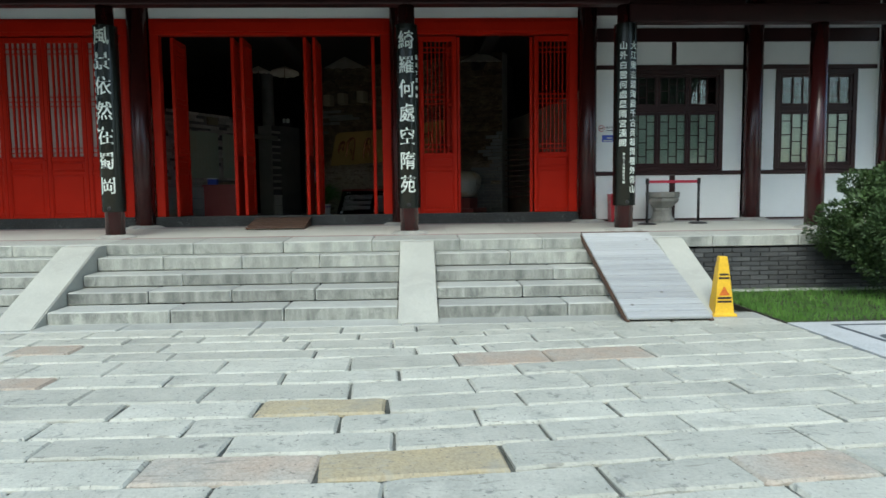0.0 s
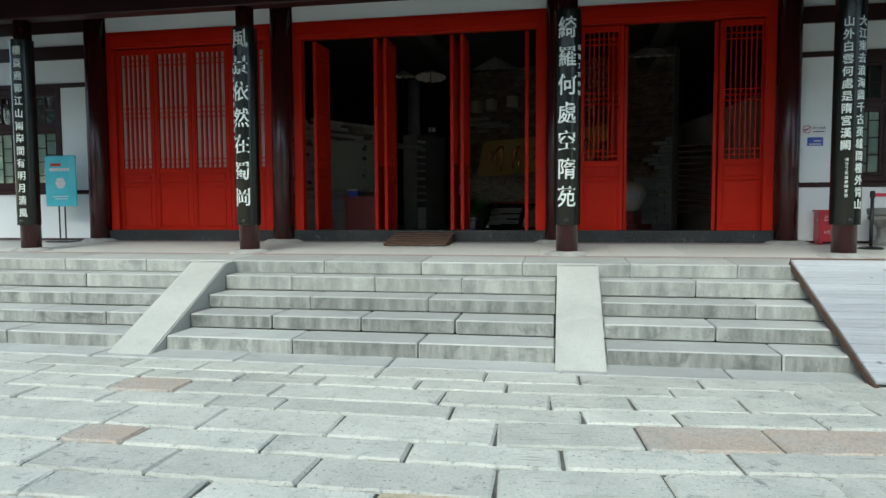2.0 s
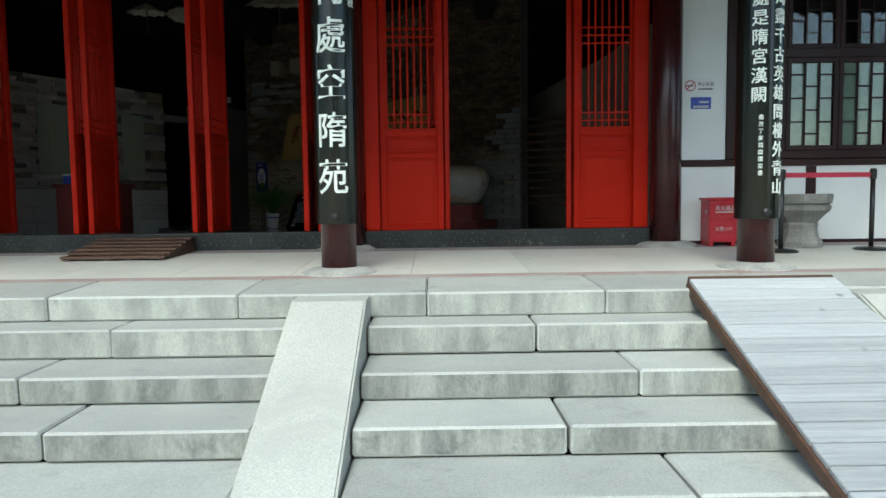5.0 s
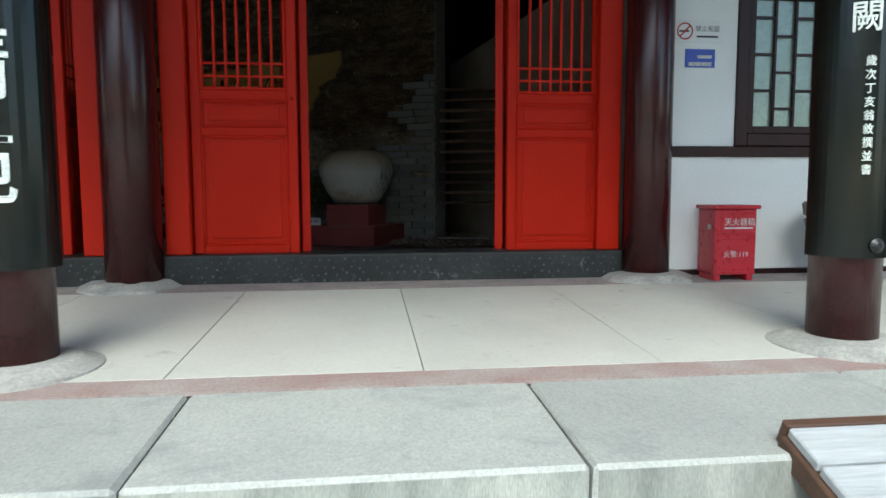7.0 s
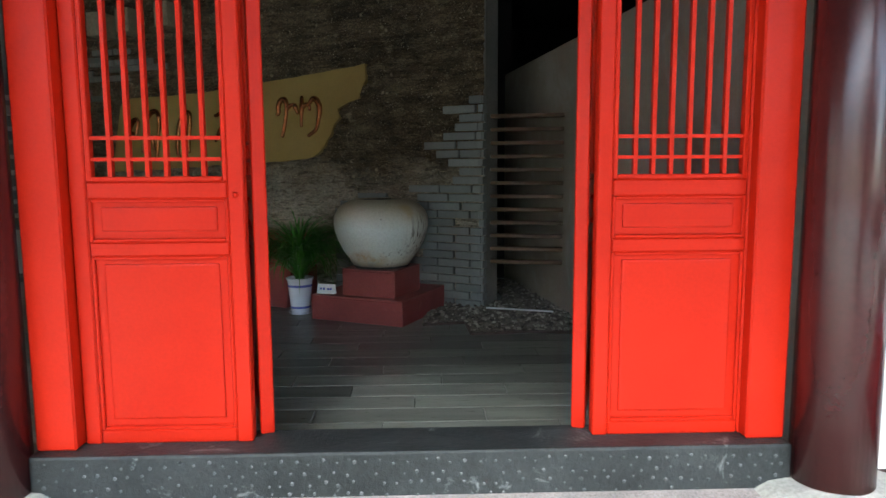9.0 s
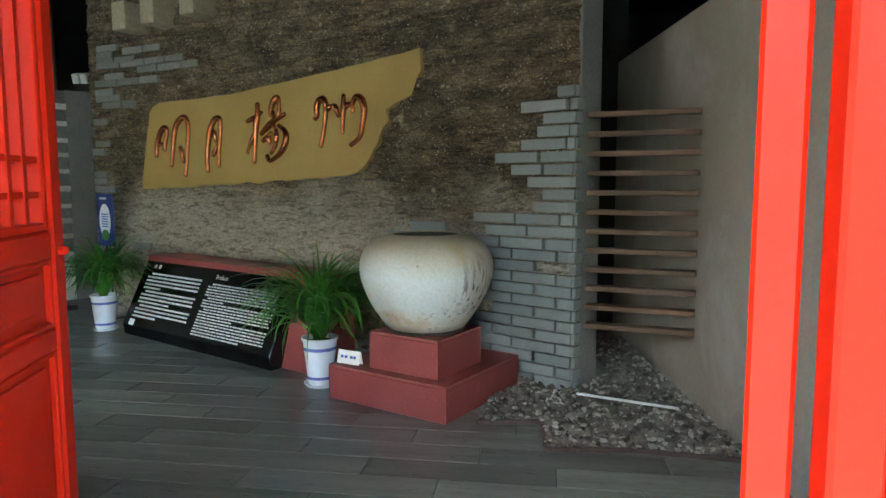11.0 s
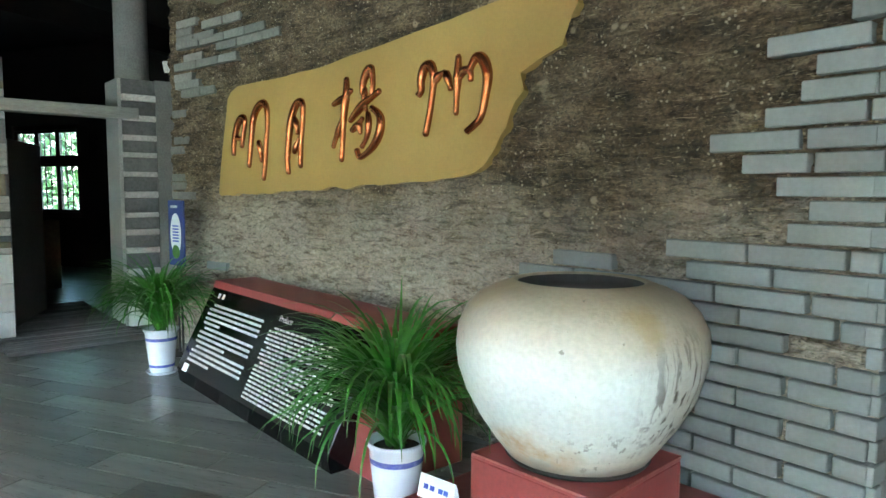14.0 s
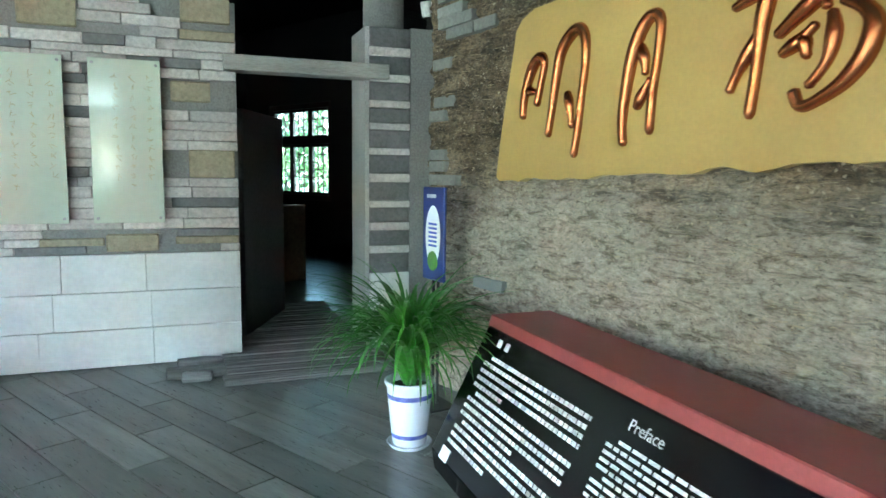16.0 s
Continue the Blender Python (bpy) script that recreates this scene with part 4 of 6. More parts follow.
def wall_signs():
    t = thing("no_smoking_sign", "white plastic no-smoking sign on the plaster wall", "sign", (3.60, WALL_Y - 0.012, 2.49))
    part("plate", box(-0.14, 0.19, -0.004, 0.001, -0.075, 0.075, 0.002), M_PAPER, t)
    ring = bmesh.new()
    for i in range(32):
        a0, a1 = 2 * math.pi * i / 32, 2 * math.pi * (i + 1) / 32
        q = [ring.verts.new((r * math.cos(a), -0.0052, r * math.sin(a))) for a, r in ((a0, 0.056), (a1, 0.056), (a1, 0.046), (a0, 0.046))]
        ring.faces.new(q)
    box(-0.05, 0.05, -0.0056, -0.0048, -0.005, 0.005, 0, ring, pose(0, 0, 0, 0, -45, 0))
    part("red_ring", ring, M_SIGNRED, t, "", pose(-0.072, 0, 0))
    part("cigarette", box(-0.04, 0.03, -0.005, -0.004, -0.006, 0.006), M_BLACK, t, "", pose(-0.072, 0, 0))
    lettering("lettering", "禁止吸烟", 0.042, M_BLACK, t, pose(0.085, -0.0048, 0.015, 90, 0, 0), 0.0003)
    part("small_print", box(0.01, 0.16, -0.005, -0.004, -0.04, -0.028), M_BLACK, t)
    u = thing("blue_notice", "small blue notice plate on the plaster wall", "sign", (3.64, WALL_Y - 0.012, 2.315))
    part("plate", box(-0.105, 0.105, -0.004, 0.001, -0.06, 0.06, 0.002), M_SIGNBLUE, u)
    part("print_bar", box(-0.02, 0.08, -0.005, -0.004, 0.0, 0.02), M_PRINT, u)
    part("print_bar", box(-0.08, 0.08, -0.005, -0.004, -0.05, -0.025), M_PRINT, u)


wall_signs()


def standing_sign():
    t = thing("standing_sign", "turquoise notice board on two thin black legs", "sign", (-8.2, 11.02, plat(11.0)))
    part("board", box(-0.29, 0.29, -0.03, 0.0, 0.60, 1.45, 0.01), M_CYAN, t)
    for x in (-0.06, 0.05):
        part("leg", lathe([(0.012, 0.02), (0.012, 0.62)], 10, m=pose(x, -0.01, 0)), M_BLACK, t)
    part("foot_plate", box(-0.22, 0.22, -0.16, 0.14, 0.0, 0.02, 0.004), M_BLACK, t)
    part("heading_bar", box(-0.18, 0.02, -0.032, -0.03, 1.27, 1.32), M_SIGNRED, t)
    part("heading_bar", box(-0.20, 0.18, -0.032, -0.03, 1.19, 1.24), M_PRINT, t)
    part("mask_symbol", lathe([(0.10, 0), (0.10, 0.002)], 6, m=pose(0.0, -0.031, 0.99, 90, 0, 0)), M_PRINT, t)
    part("print_bar", box(-0.15, 0.15, -0.032, -0.03, 0.76, 0.775), M_PRINT, t)
    part("print_bar", box(-0.12, 0.12, -0.032, -0.03, 0.72, 0.735), M_PRINT, t)


standing_sign()


def wet_floor_cone():
    t = thing("caution_cone", "yellow plastic four-sided wet floor warning cone", "warning cone", (3.65, 6.90, 0.0))
    def ring(h, z):
        return [(-h, -h * 0.8, z), (h, -h * 0.8, z), (h, h * 0.8, z), (-h, h * 0.8, z)]
    b = bmesh.new()
    levels = [ring(0.135, 0.0), ring(0.13, 0.03), ring(0.11, 0.035), ring(0.055, 0.58), ring(0.05, 0.60), ring(0.045, 0.655), ring(0.035, 0.665)]
    vv = [[b.verts.new(c) for c in lv] for lv in levels]
    for a, c in zip(vv, vv[1:]):
        for i in range(4):
            b.faces.new([a[i], a[(i + 1) % 4], c[(i + 1) % 4], c[i]])
    b.faces.new(vv[0][::-1])
    b.faces.new(vv[-1])
    bmesh.ops.bevel(b, geom=b.edges[:], offset=0.004, segments=1, affect='EDGES')
    part("shell", b, M_YELLOW, t)
    tilt = math.degrees(math.atan2(0.044, 0.545))
    m = pose(0, -0.0895, 0.035, -tilt, 0, 0)
    tri = bmesh.new()
    prism([(-0.06, 0.0), (0.06, 0.0), (0.0, 0.10)], 0, 0.002, tri)
    part("warning_triangle", tri, M_ORANGE, t, "", m @ pose(0, 0, 0.20, 90, 0, 0))
    for z, w in ((0.42, 0.05), (0.38, 0.06), (0.12, 0.08), (0.16, 0.075)):
        part("print_bar", box(-w, w, -0.002, 0.0, z, z + 0.022), M_BLACK, t, "", m)


wet_floor_cone()

# ---------- inside: shell ----------
solid("subfloor", box(-10.5, 9.0, WALL_Y + 0.16, 21.0, 0.5, FLOOR - 0.016), M_SUB, "dark bedding under the floor boards", "floor")
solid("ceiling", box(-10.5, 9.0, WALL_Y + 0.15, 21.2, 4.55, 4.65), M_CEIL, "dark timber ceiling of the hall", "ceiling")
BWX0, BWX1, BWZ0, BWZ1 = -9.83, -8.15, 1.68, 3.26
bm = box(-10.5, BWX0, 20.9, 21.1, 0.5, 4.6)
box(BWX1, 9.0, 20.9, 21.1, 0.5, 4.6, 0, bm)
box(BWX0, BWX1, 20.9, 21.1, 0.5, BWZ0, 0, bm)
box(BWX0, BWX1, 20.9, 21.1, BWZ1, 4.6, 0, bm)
# Back wall near-black: the shade of the deep hall is in its colour.
solid("wall_back", bm, M_DARK, "back wall with one window, the hall's gloom put into its colour", "wall")
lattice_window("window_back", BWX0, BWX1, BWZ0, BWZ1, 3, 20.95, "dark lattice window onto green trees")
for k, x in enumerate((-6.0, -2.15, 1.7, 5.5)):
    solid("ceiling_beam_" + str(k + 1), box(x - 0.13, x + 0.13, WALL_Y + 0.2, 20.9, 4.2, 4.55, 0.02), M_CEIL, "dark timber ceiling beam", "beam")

# ---------- curved exhibition wall ----------
C0, C1, C2 = 16.1235, -0.4452, -0.0319
XL, XR = -2.58, 2.235


def wy(x):
    return C0 + C1 * x + C2 * x * x


def wall_at(x, off=0.0):
    """Point on the curved wall, off metres proud of it, and its turn about z."""
    s = C1 + 2 * C2 * x
    n = math.hypot(1, s)
    return x + off * s / n, wy(x) - off / n, math.degrees(math.atan(s))


def wall_pose(x, z, off=0.0):
    px, py, a = wall_at(x, off)
    return pose(px, py, z, 0, 0, a)


def arc_x(x0, length):
    """x after going some metres along the wall from x0."""
    x = x0
    for _ in range(20):
        x += (length / 20) / math.hypot(1, C1 + 2 * C2 * x)
    return x


bm = bmesh.new()
nx, nz = 420, 290
grid = []
for i in range(nx + 1):
    x = XL + (XR - XL) * i / nx
    col = []
    for j in range(nz + 1):
        z = 0.80 + 3.78 * j / nz
        q = Vector((x, wy(x), z))
        d = 0.022 * noise.fractal(Vector((q.x * 4.5, q.y * 4.5, q.z * 15.0)), 0.6, 2.0, 5) + 0.016 * noise.noise(q * 2.2) + 0.010 * noise.noise(Vector((q.x * 1.2, q.y, q.z * 14))) + 0.012 * noise.fractal(q * 17.0, 0.7, 2.1, 4)
        px, py, a = wall_at(x, max(-0.02, d))
        col.append(bm.verts.new((px, py, z)))
    grid.append(col)
for i in range(nx):
    for j in range(nz):
        bm.faces.new([grid[i][j], grid[i + 1][j], grid[i + 1][j + 1], grid[i][j + 1]])
me = mesh_of(bm, "wall_mud")
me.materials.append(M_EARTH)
wall_mud = tagged(new("wall_mud", me), "curved exhibition wall of layered brown mud with exposed bricks", "wall", "", "structure")
bm = bmesh.new()
back = []
for i in range(31):
    x = XL + (XR - XL) * i / 30
    a, b, _ = wall_at(x, -0.03)
    c, d, _ = wall_at(x, -0.30)
    back.append([bm.verts.new((a, b, 0.8)), bm.verts.new((a, b, 4.56)), bm.verts.new((c, d, 0.8)), bm.verts.new((c, d, 4.56))])
for p, q in zip(back, back[1:]):
    bm.faces.new([p[0], q[0], q[1], p[1]])
    bm.faces.new([q[2], p[2], p[3], q[3]])
    bm.faces.new([p[1], q[1], q[3], p[3]])
bm.faces.new([back[0][0], back[0][1], back[0][3], back[0][2]])
bm.faces.new([back[-1][0], back[-1][2], back[-1][3], back[-1][1]])
solid("wall_curved_core", bm, M_PLASTER_G, "grey plastered core and end of the curved wall", "wall")

# golden field with the four characters
def smooth_noise(v, k):
    return noise.noise(Vector((v * k, 3.1, 0)))


outline = [(-1.75, 2.76), (-1.735, 2.85), (-1.69, 2.90), (-1.60, 2.935)]
for i in range(1, 26):
    x = -1.60 + 2.74 * i / 26
    outline.append((x, 2.935 + 0.02 * min(1, i / 8) + 0.175 * max(0, (i - 8) / 18) + 0.008 * smooth_noise(x, 4)))
outline += [(1.15, 3.14), (1.155, 3.03), (1.16, 2.985), (1.135, 2.945), (1.075, 2.92), (1.067, 2.87), (1.086, 2.815), (0.974, 2.777), (0.864, 2.724), (0.852, 2.69),
            (0.885, 2.64), (0.832, 2.588), (0.807, 2.537), (0.785, 2.471), (0.736, 2.42), (0.719, 2.374), (0.658, 2.298), (0.597, 2.257)]
for i in range(1, 40):
    x = 0.597 - 2.41 * i / 40
    outline.append((x, 2.245 - 0.13 * (i / 40) ** 0.8 + 0.022 * smooth_noise(x, 6) + 0.016 * smooth_noise(x, 17)))
outline += [(-1.845, 2.115), (-1.872, 2.135), (-1.845, 2.32), (-1.80, 2.536)]
bm = bmesh.new()
lo = [bm.verts.new((x, 0, z)) for x, z in outline]
f = bm.faces.new(lo)
bmesh.ops.triangulate(bm, faces=[f])
for cut in range(-9, 7):
    g = bm.verts[:] + bm.edges[:] + bm.faces[:]
    bmesh.ops.bisect_plane(bm, geom=g, plane_co=(cut * 0.2, 0, 0), plane_no=(1, 0, 0))
rim = [e for e in bm.edges if len(e.link_faces) == 1]
ext = bmesh.ops.extrude_face_region(bm, geom=bm.faces[:])
for v in [g for g in ext["geom"] if isinstance(g, bmesh.types.BMVert)]:
    v.co.y = 1.0
for v in bm.verts:
    px, py, a = wall_at(v.co.x, 0.045 if v.co.y < 0.5 else -0.02)
    v.co.x, v.co.y = px, py
bmesh.ops.recalc_face_normals(bm, faces=bm.faces[:])
title = tagged(new("title_panel", mesh_of(bm, "title_panel")), "golden yellow plaster field with ragged edges on the mud wall", "plaque")
title.data.materials.append(M_GOLD)


def brush_stroke(bm, pts, r):
    """A rounded raised stroke along the wall through a few points (x, z)."""
    P = [Vector((x, z)) for x, z in pts]
    fine = []
    for i in range(len(P) - 1):
        p0, p1, p2, p3 = P[max(0, i - 1)], P[i], P[i + 1], P[min(len(P) - 1, i + 2)]
        for k in range(6):
            u = k / 6
            fine.append(0.5 * ((2 * p1) + (p2 - p0) * u + (2 * p0 - 5 * p1 + 4 * p2 - p3) * u * u + (3 * p1 - p0 - 3 * p2 + p3) * u ** 3))
    fine.append(P[-1])
    rings = []
    for i, c in enumerate(fine):
        d = (fine[min(len(fine) - 1, i + 1)] - fine[max(0, i - 1)]).normalized()
        nrm = Vector((-d.y, d.x))
        f = i / (len(fine) - 1)
        rr = r * (0.72 + 0.38 * math.sin(math.pi * min(1, f * 1.3)) ** 2) * (1 if 0 < i < len(fine) - 1 else 0.45)
        ring = []
        for a in range(10):
            t = 2 * math.pi * a / 10
            q = c + nrm * rr * math.cos(t)
            px, py, _ = wall_at(q.x, 0.050 + rr * 1.1 * math.sin(t))
            ring.append(bm.verts.new((px, py, q.y)))
        rings.append(ring)
    for a, b in zip(rings, rings[1:]):
        for k in range(10):
            bm.faces.new([a[k], a[(k + 1) % 10], b[(k + 1) % 10], b[k]])
    bm.faces.new(rings[0])
    bm.faces.new(rings[-1][::-1])
    bmesh.ops.recalc_face_normals(bm, faces=bm.faces[:])


MING = [[(-1.657, 2.418), (-1.647, 2.519), (-1.599, 2.642), (-1.541, 2.7), (-1.507, 2.669), (-1.532, 2.563), (-1.556, 2.473)],
        [(-1.631, 2.556), (-1.561, 2.54)],
        [(-1.47, 2.325), (-1.445, 2.456), (-1.42, 2.598), (-1.389, 2.706), (-1.334, 2.766), (-1.28, 2.785), (-1.242, 2.738), (-1.238, 2.627), (-1.255, 2.501), (-1.272, 2.357), (-1.296, 2.228)],
        [(-1.348, 2.525), (-1.329, 2.456), (-1.312, 2.358)]]
YUE = [[(-1.005, 2.269), (-1.015, 2.362), (-0.999, 2.496), (-0.971, 2.628), (-0.927, 2.72), (-0.878, 2.76), (-0.842, 2.735), (-0.845, 2.62), (-0.866, 2.471), (-0.875, 2.309)],
        [(-0.934, 2.66), (-0.911, 2.598), (-0.906, 2.537)],
        [(-0.946, 2.41), (-0.914, 2.469), (-0.876, 2.528)]]
YANG = [[(-0.406, 2.867), (-0.407, 2.76), (-0.43, 2.642), (-0.442, 2.503), (-0.46, 2.339)],
        [(-0.541, 2.704), (-0.471, 2.729), (-0.407, 2.75), (-0.355, 2.786)],
        [(-0.414, 2.654), (-0.468, 2.561), (-0.512, 2.49), (-0.54, 2.43)],
        [(-0.26, 2.735), (-0.254, 2.808), (-0.214, 2.876), (-0.18, 2.884), (-0.171, 2.791), (-0.186, 2.714)],
        [(-0.383, 2.586), (-0.311, 2.642), (-0.24, 2.693), (-0.166, 2.725), (-0.104, 2.754)],
        [(-0.239, 2.786), (-0.24, 2.699), (-0.23, 2.638)],
        [(-0.191, 2.662), (-0.129, 2.623), (-0.1, 2.575), (-0.115, 2.497), (-0.168, 2.427), (-0.242, 2.38), (-0.293, 2.368), (-0.318, 2.421)],
        [(-0.216, 2.637), (-0.206, 2.573), (-0.222, 2.49), (-0.277, 2.419)],
        [(-0.368, 2.527), (-0.306, 2.563), (-0.256, 2.607)],
        [(-0.296, 2.583), (-0.281, 2.504)]]
ZHOU = [[(0.195, 2.687), (0.221, 2.714), (0.22, 2.769), (0.245, 2.829), (0.286, 2.844), (0.311, 2.799), (0.311, 2.737), (0.295, 2.64), (0.279, 2.56), (0.251, 2.459)],
        [(0.315, 2.742), (0.351, 2.779), (0.398, 2.793)],
        [(0.398, 2.799), (0.417, 2.744), (0.437, 2.689)],
        [(0.485, 2.872), (0.482, 2.764), (0.475, 2.665), (0.469, 2.556)],
        [(0.493, 2.746), (0.526, 2.781), (0.563, 2.77), (0.567, 2.719)],
        [(0.559, 2.776), (0.584, 2.817), (0.612, 2.838), (0.651, 2.813), (0.676, 2.738), (0.664, 2.644), (0.637, 2.541), (0.595, 2.5), (0.537, 2.464)]]
for strokes in (MING, YUE, YANG, ZHOU):
    char = None
    for s in strokes:
        b = bmesh.new()
        brush_stroke(b, s, 0.0265 if len(s) > 4 else 0.022)
        if char is None:
            char = part("character", b, M_COPPER, title, "raised copper-coloured brush character", smooth=True)
        else:
            part("stroke", b, M_COPPER, char, smooth=True)

for x in (-1.85, -1.48, -0.99):
    b = box(-0.09, 0.09, -0.25, 0.05, -0.10, 0.16, 0.008, None, None)
    t = solid("projecting_block", b, M_PALEW, "pale wooden block projecting from the mud wall", "block", "")
    t.matrix_basis = wall_pose(x, 3.70 + (x + 1.85) * 0.05, 0.0)

# ---------- jar on its plinths ----------
def plinth_box(name, x, y, z, w, d, h, rz, label):
    t = thing(name, label, "plinth", (x, y, z), rz=rz)
    k = 0.018
    part("top_board", box(-w / 2, w / 2, -d / 2, d / 2, h - k, h, 0.005, seg=2), M_REDBOX, t)
    part("front_board", box(-w / 2, w / 2, -d / 2, -d / 2 + k, 0, h - k, 0.003), M_REDBOX, t)
    part("back_board", box(-w / 2, w / 2, d / 2 - k, d / 2, 0, h - k, 0.003), M_REDBOX, t)
    for x in (-w / 2, w / 2 - k):
        part("side_board", box(x, x + k, -d / 2 + k, d / 2 - k, 0, h - k, 0.003), M_REDBOX, t)
    for y0 in (-d / 2, d / 2):
        part("worn_edge", box(-w / 2, w / 2, y0 - 0.0015, y0 + 0.0015, h - 0.007, h + 0.0008, 0.001), M_WORN, t, "paint worn pale along the edge")
    for x0 in (-w / 2, w / 2):
        part("worn_edge", box(x0 - 0.0015, x0 + 0.0015, -d / 2, d / 2, h - 0.007, h + 0.0008, 0.001), M_WORN, t, "paint worn pale along the edge")
        part("worn_corner", box(x0 - 0.002, x0 + 0.002, -d / 2 - 0.0015, -d / 2 + 0.003, 0.0, h - 0.007, 0.001), M_WORN, t, "paint worn pale along the corner")
    return t


plinth_box("lower_plinth", 1.29, 14.83, FLOOR, 0.88, 0.86, 0.215, -25.5, "dull red painted wooden plinth on the floor")
plinth_box("upper_plinth", 1.315, 14.70, FLOOR + 0.216, 0.50, 0.49, 0.23, -25.0, "dull red painted plinth block under the jar")
t = thing("storage_jar", "large weathered ivory earthenware jar with an open mouth", "jar", (1.315, 14.71, FLOOR + 0.447))
prof = [(0.225, 0.0), (0.235, 0.012), (0.27, 0.06), (0.325, 0.14), (0.375, 0.23), (0.405, 0.32), (0.412, 0.38), (0.402, 0.44), (0.372, 0.50), (0.33, 0.543), (0.28, 0.568), (0.235, 0.584), (0.222, 0.590), (0.212, 0.589), (0.204, 0.582)]
b = lathe(prof, 72, caps=False)
for v in b.verts:
    k = 0.006 * noise.noise(v.co * 5.0) + 0.0025 * noise.noise(v.co * 18.0)
    v.co.x *= 1 + k / 0.3
    v.co.y *= 1 + k / 0.3
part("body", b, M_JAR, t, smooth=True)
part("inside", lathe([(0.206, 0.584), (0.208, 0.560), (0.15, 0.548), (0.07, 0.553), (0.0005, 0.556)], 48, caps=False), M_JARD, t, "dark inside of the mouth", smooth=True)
part("foot_ring", lathe([(0.233, 0.0), (0.243, 0.012), (0.235, 0.028)], 48), M_JARD, t, "dark ring round the foot")
t = thing("label_card", "small folded white label card on the red plinth", "card", (0.835, 14.66, FLOOR + 0.216), rz=-20)
part("front", box(-0.085, 0.085, -0.002, 0.0, 0, 0.085, 0, None, pose(0, -0.02, 0, -14, 0, 0)), M_PAPER, t)
part("back", box(-0.085, 0.085, -0.002, 0.0, 0, 0.085, 0, None, pose(0, 0.022, 0, 14, 0, 0)), M_PAPER, t)
for x in (-0.05, -0.02, 0.02, 0.045):
    part("print_bar", box(x - 0.01, x + 0.01, -0.0035, -0.002, 0.035, 0.052, 0, None, pose(0, -0.02, 0, -14, 0, 0)), M_SIGNBLUE, t)

# ---------- introduction panel ----------
PB = thing("introduction_panel", "sloping glossy black text panel on a dull red wedge base", "display panel", (-1.68, 16.10, FLOOR), rz=-28.4)


def wedge(x0, x1, prof):
    b = bmesh.new()
    L = [b.verts.new((x0, y, z)) for y, z in prof]
    R = [b.verts.new((x1, y, z)) for y, z in prof]
    b.faces.new(L)
    b.faces.new(R[::-1])
    n = len(prof)
    for i in range(n):
        b.faces.new([L[i], R[i], R[(i + 1) % n], L[(i + 1) % n]])
    bmesh.ops.recalc_face_normals(b, faces=b.faces[:])
    bmesh.ops.bevel(b, geom=b.edges[:], offset=0.005, segments=1, affect='EDGES')
    return b


part("base", wedge(-0.03, 2.30, [(0.10, 0.0), (0.28, 0.68), (0.585, 0.68), (0.585, 0.0)]), M_REDBOX, PB, "dull red painted wedge")
part("panel", wedge(0.0, 2.03, [(0.0, 0.0), (-0.015, 0.10), (0.255, 0.635), (0.33, 0.62), (0.10, 0.0)]), M_PANEL, PB, "glossy black panel")
ang = math.degrees(math.atan2(0.535, 0.27))
PM = pose(0, -0.0165, 0.10, ang, 0, 0)
LH = math.hypot(0.27, 0.535)


def text_block(name, x0, x1, v0, v1, rows, word, last):
    b = bmesh.new()
    rg = random.Random(rows)
    h = (v1 - v0) / rows
    for r in range(rows):
        v = v1 - (r + 1) * h
        x = x0 + (0.05 if r in (0, 5, 9) else 0)
        end = x1 if r not in last else x0 + (x1 - x0) * rg.uniform(0.3, 0.7)
        while x < end - 0.01:
            w = min(end - x, rg.uniform(*word))
            box(x, x + w, v + h * 0.27, v + h * 0.76, 0.0, 0.0012, 0, b)
            x += w + (0.006 if word[1] < 0.05 else 0.010)
    part(name, b, M_PRINT, PB, "block of small white print", PM)


text_block("print_block", 0.11, 0.92, 0.07, 0.50, 13, (0.022, 0.026), (4, 8, 12))
text_block("print_block", 1.03, 1.92, 0.03, 0.48, 19, (0.02, 0.075), (6, 12, 18))
part("heading_mark", box(0.15, 0.185, 0.535, 0.57, 0, 0.0012), M_PRINT, PB, "", PM)
part("heading_mark", box(0.22, 0.255, 0.535, 0.57, 0, 0.0012), M_PRINT, PB, "", PM)
lettering("heading", "Preface", 0.054, M_PRINT, PB, PM @ pose(1.17, 0.53, 0.0005), 0.0006)
part("paper_slip", box(0.10, 0.18, 0.0, 0.055, 0.0, 0.003), M_PAPER, PB, "small grey paper slip", PM)

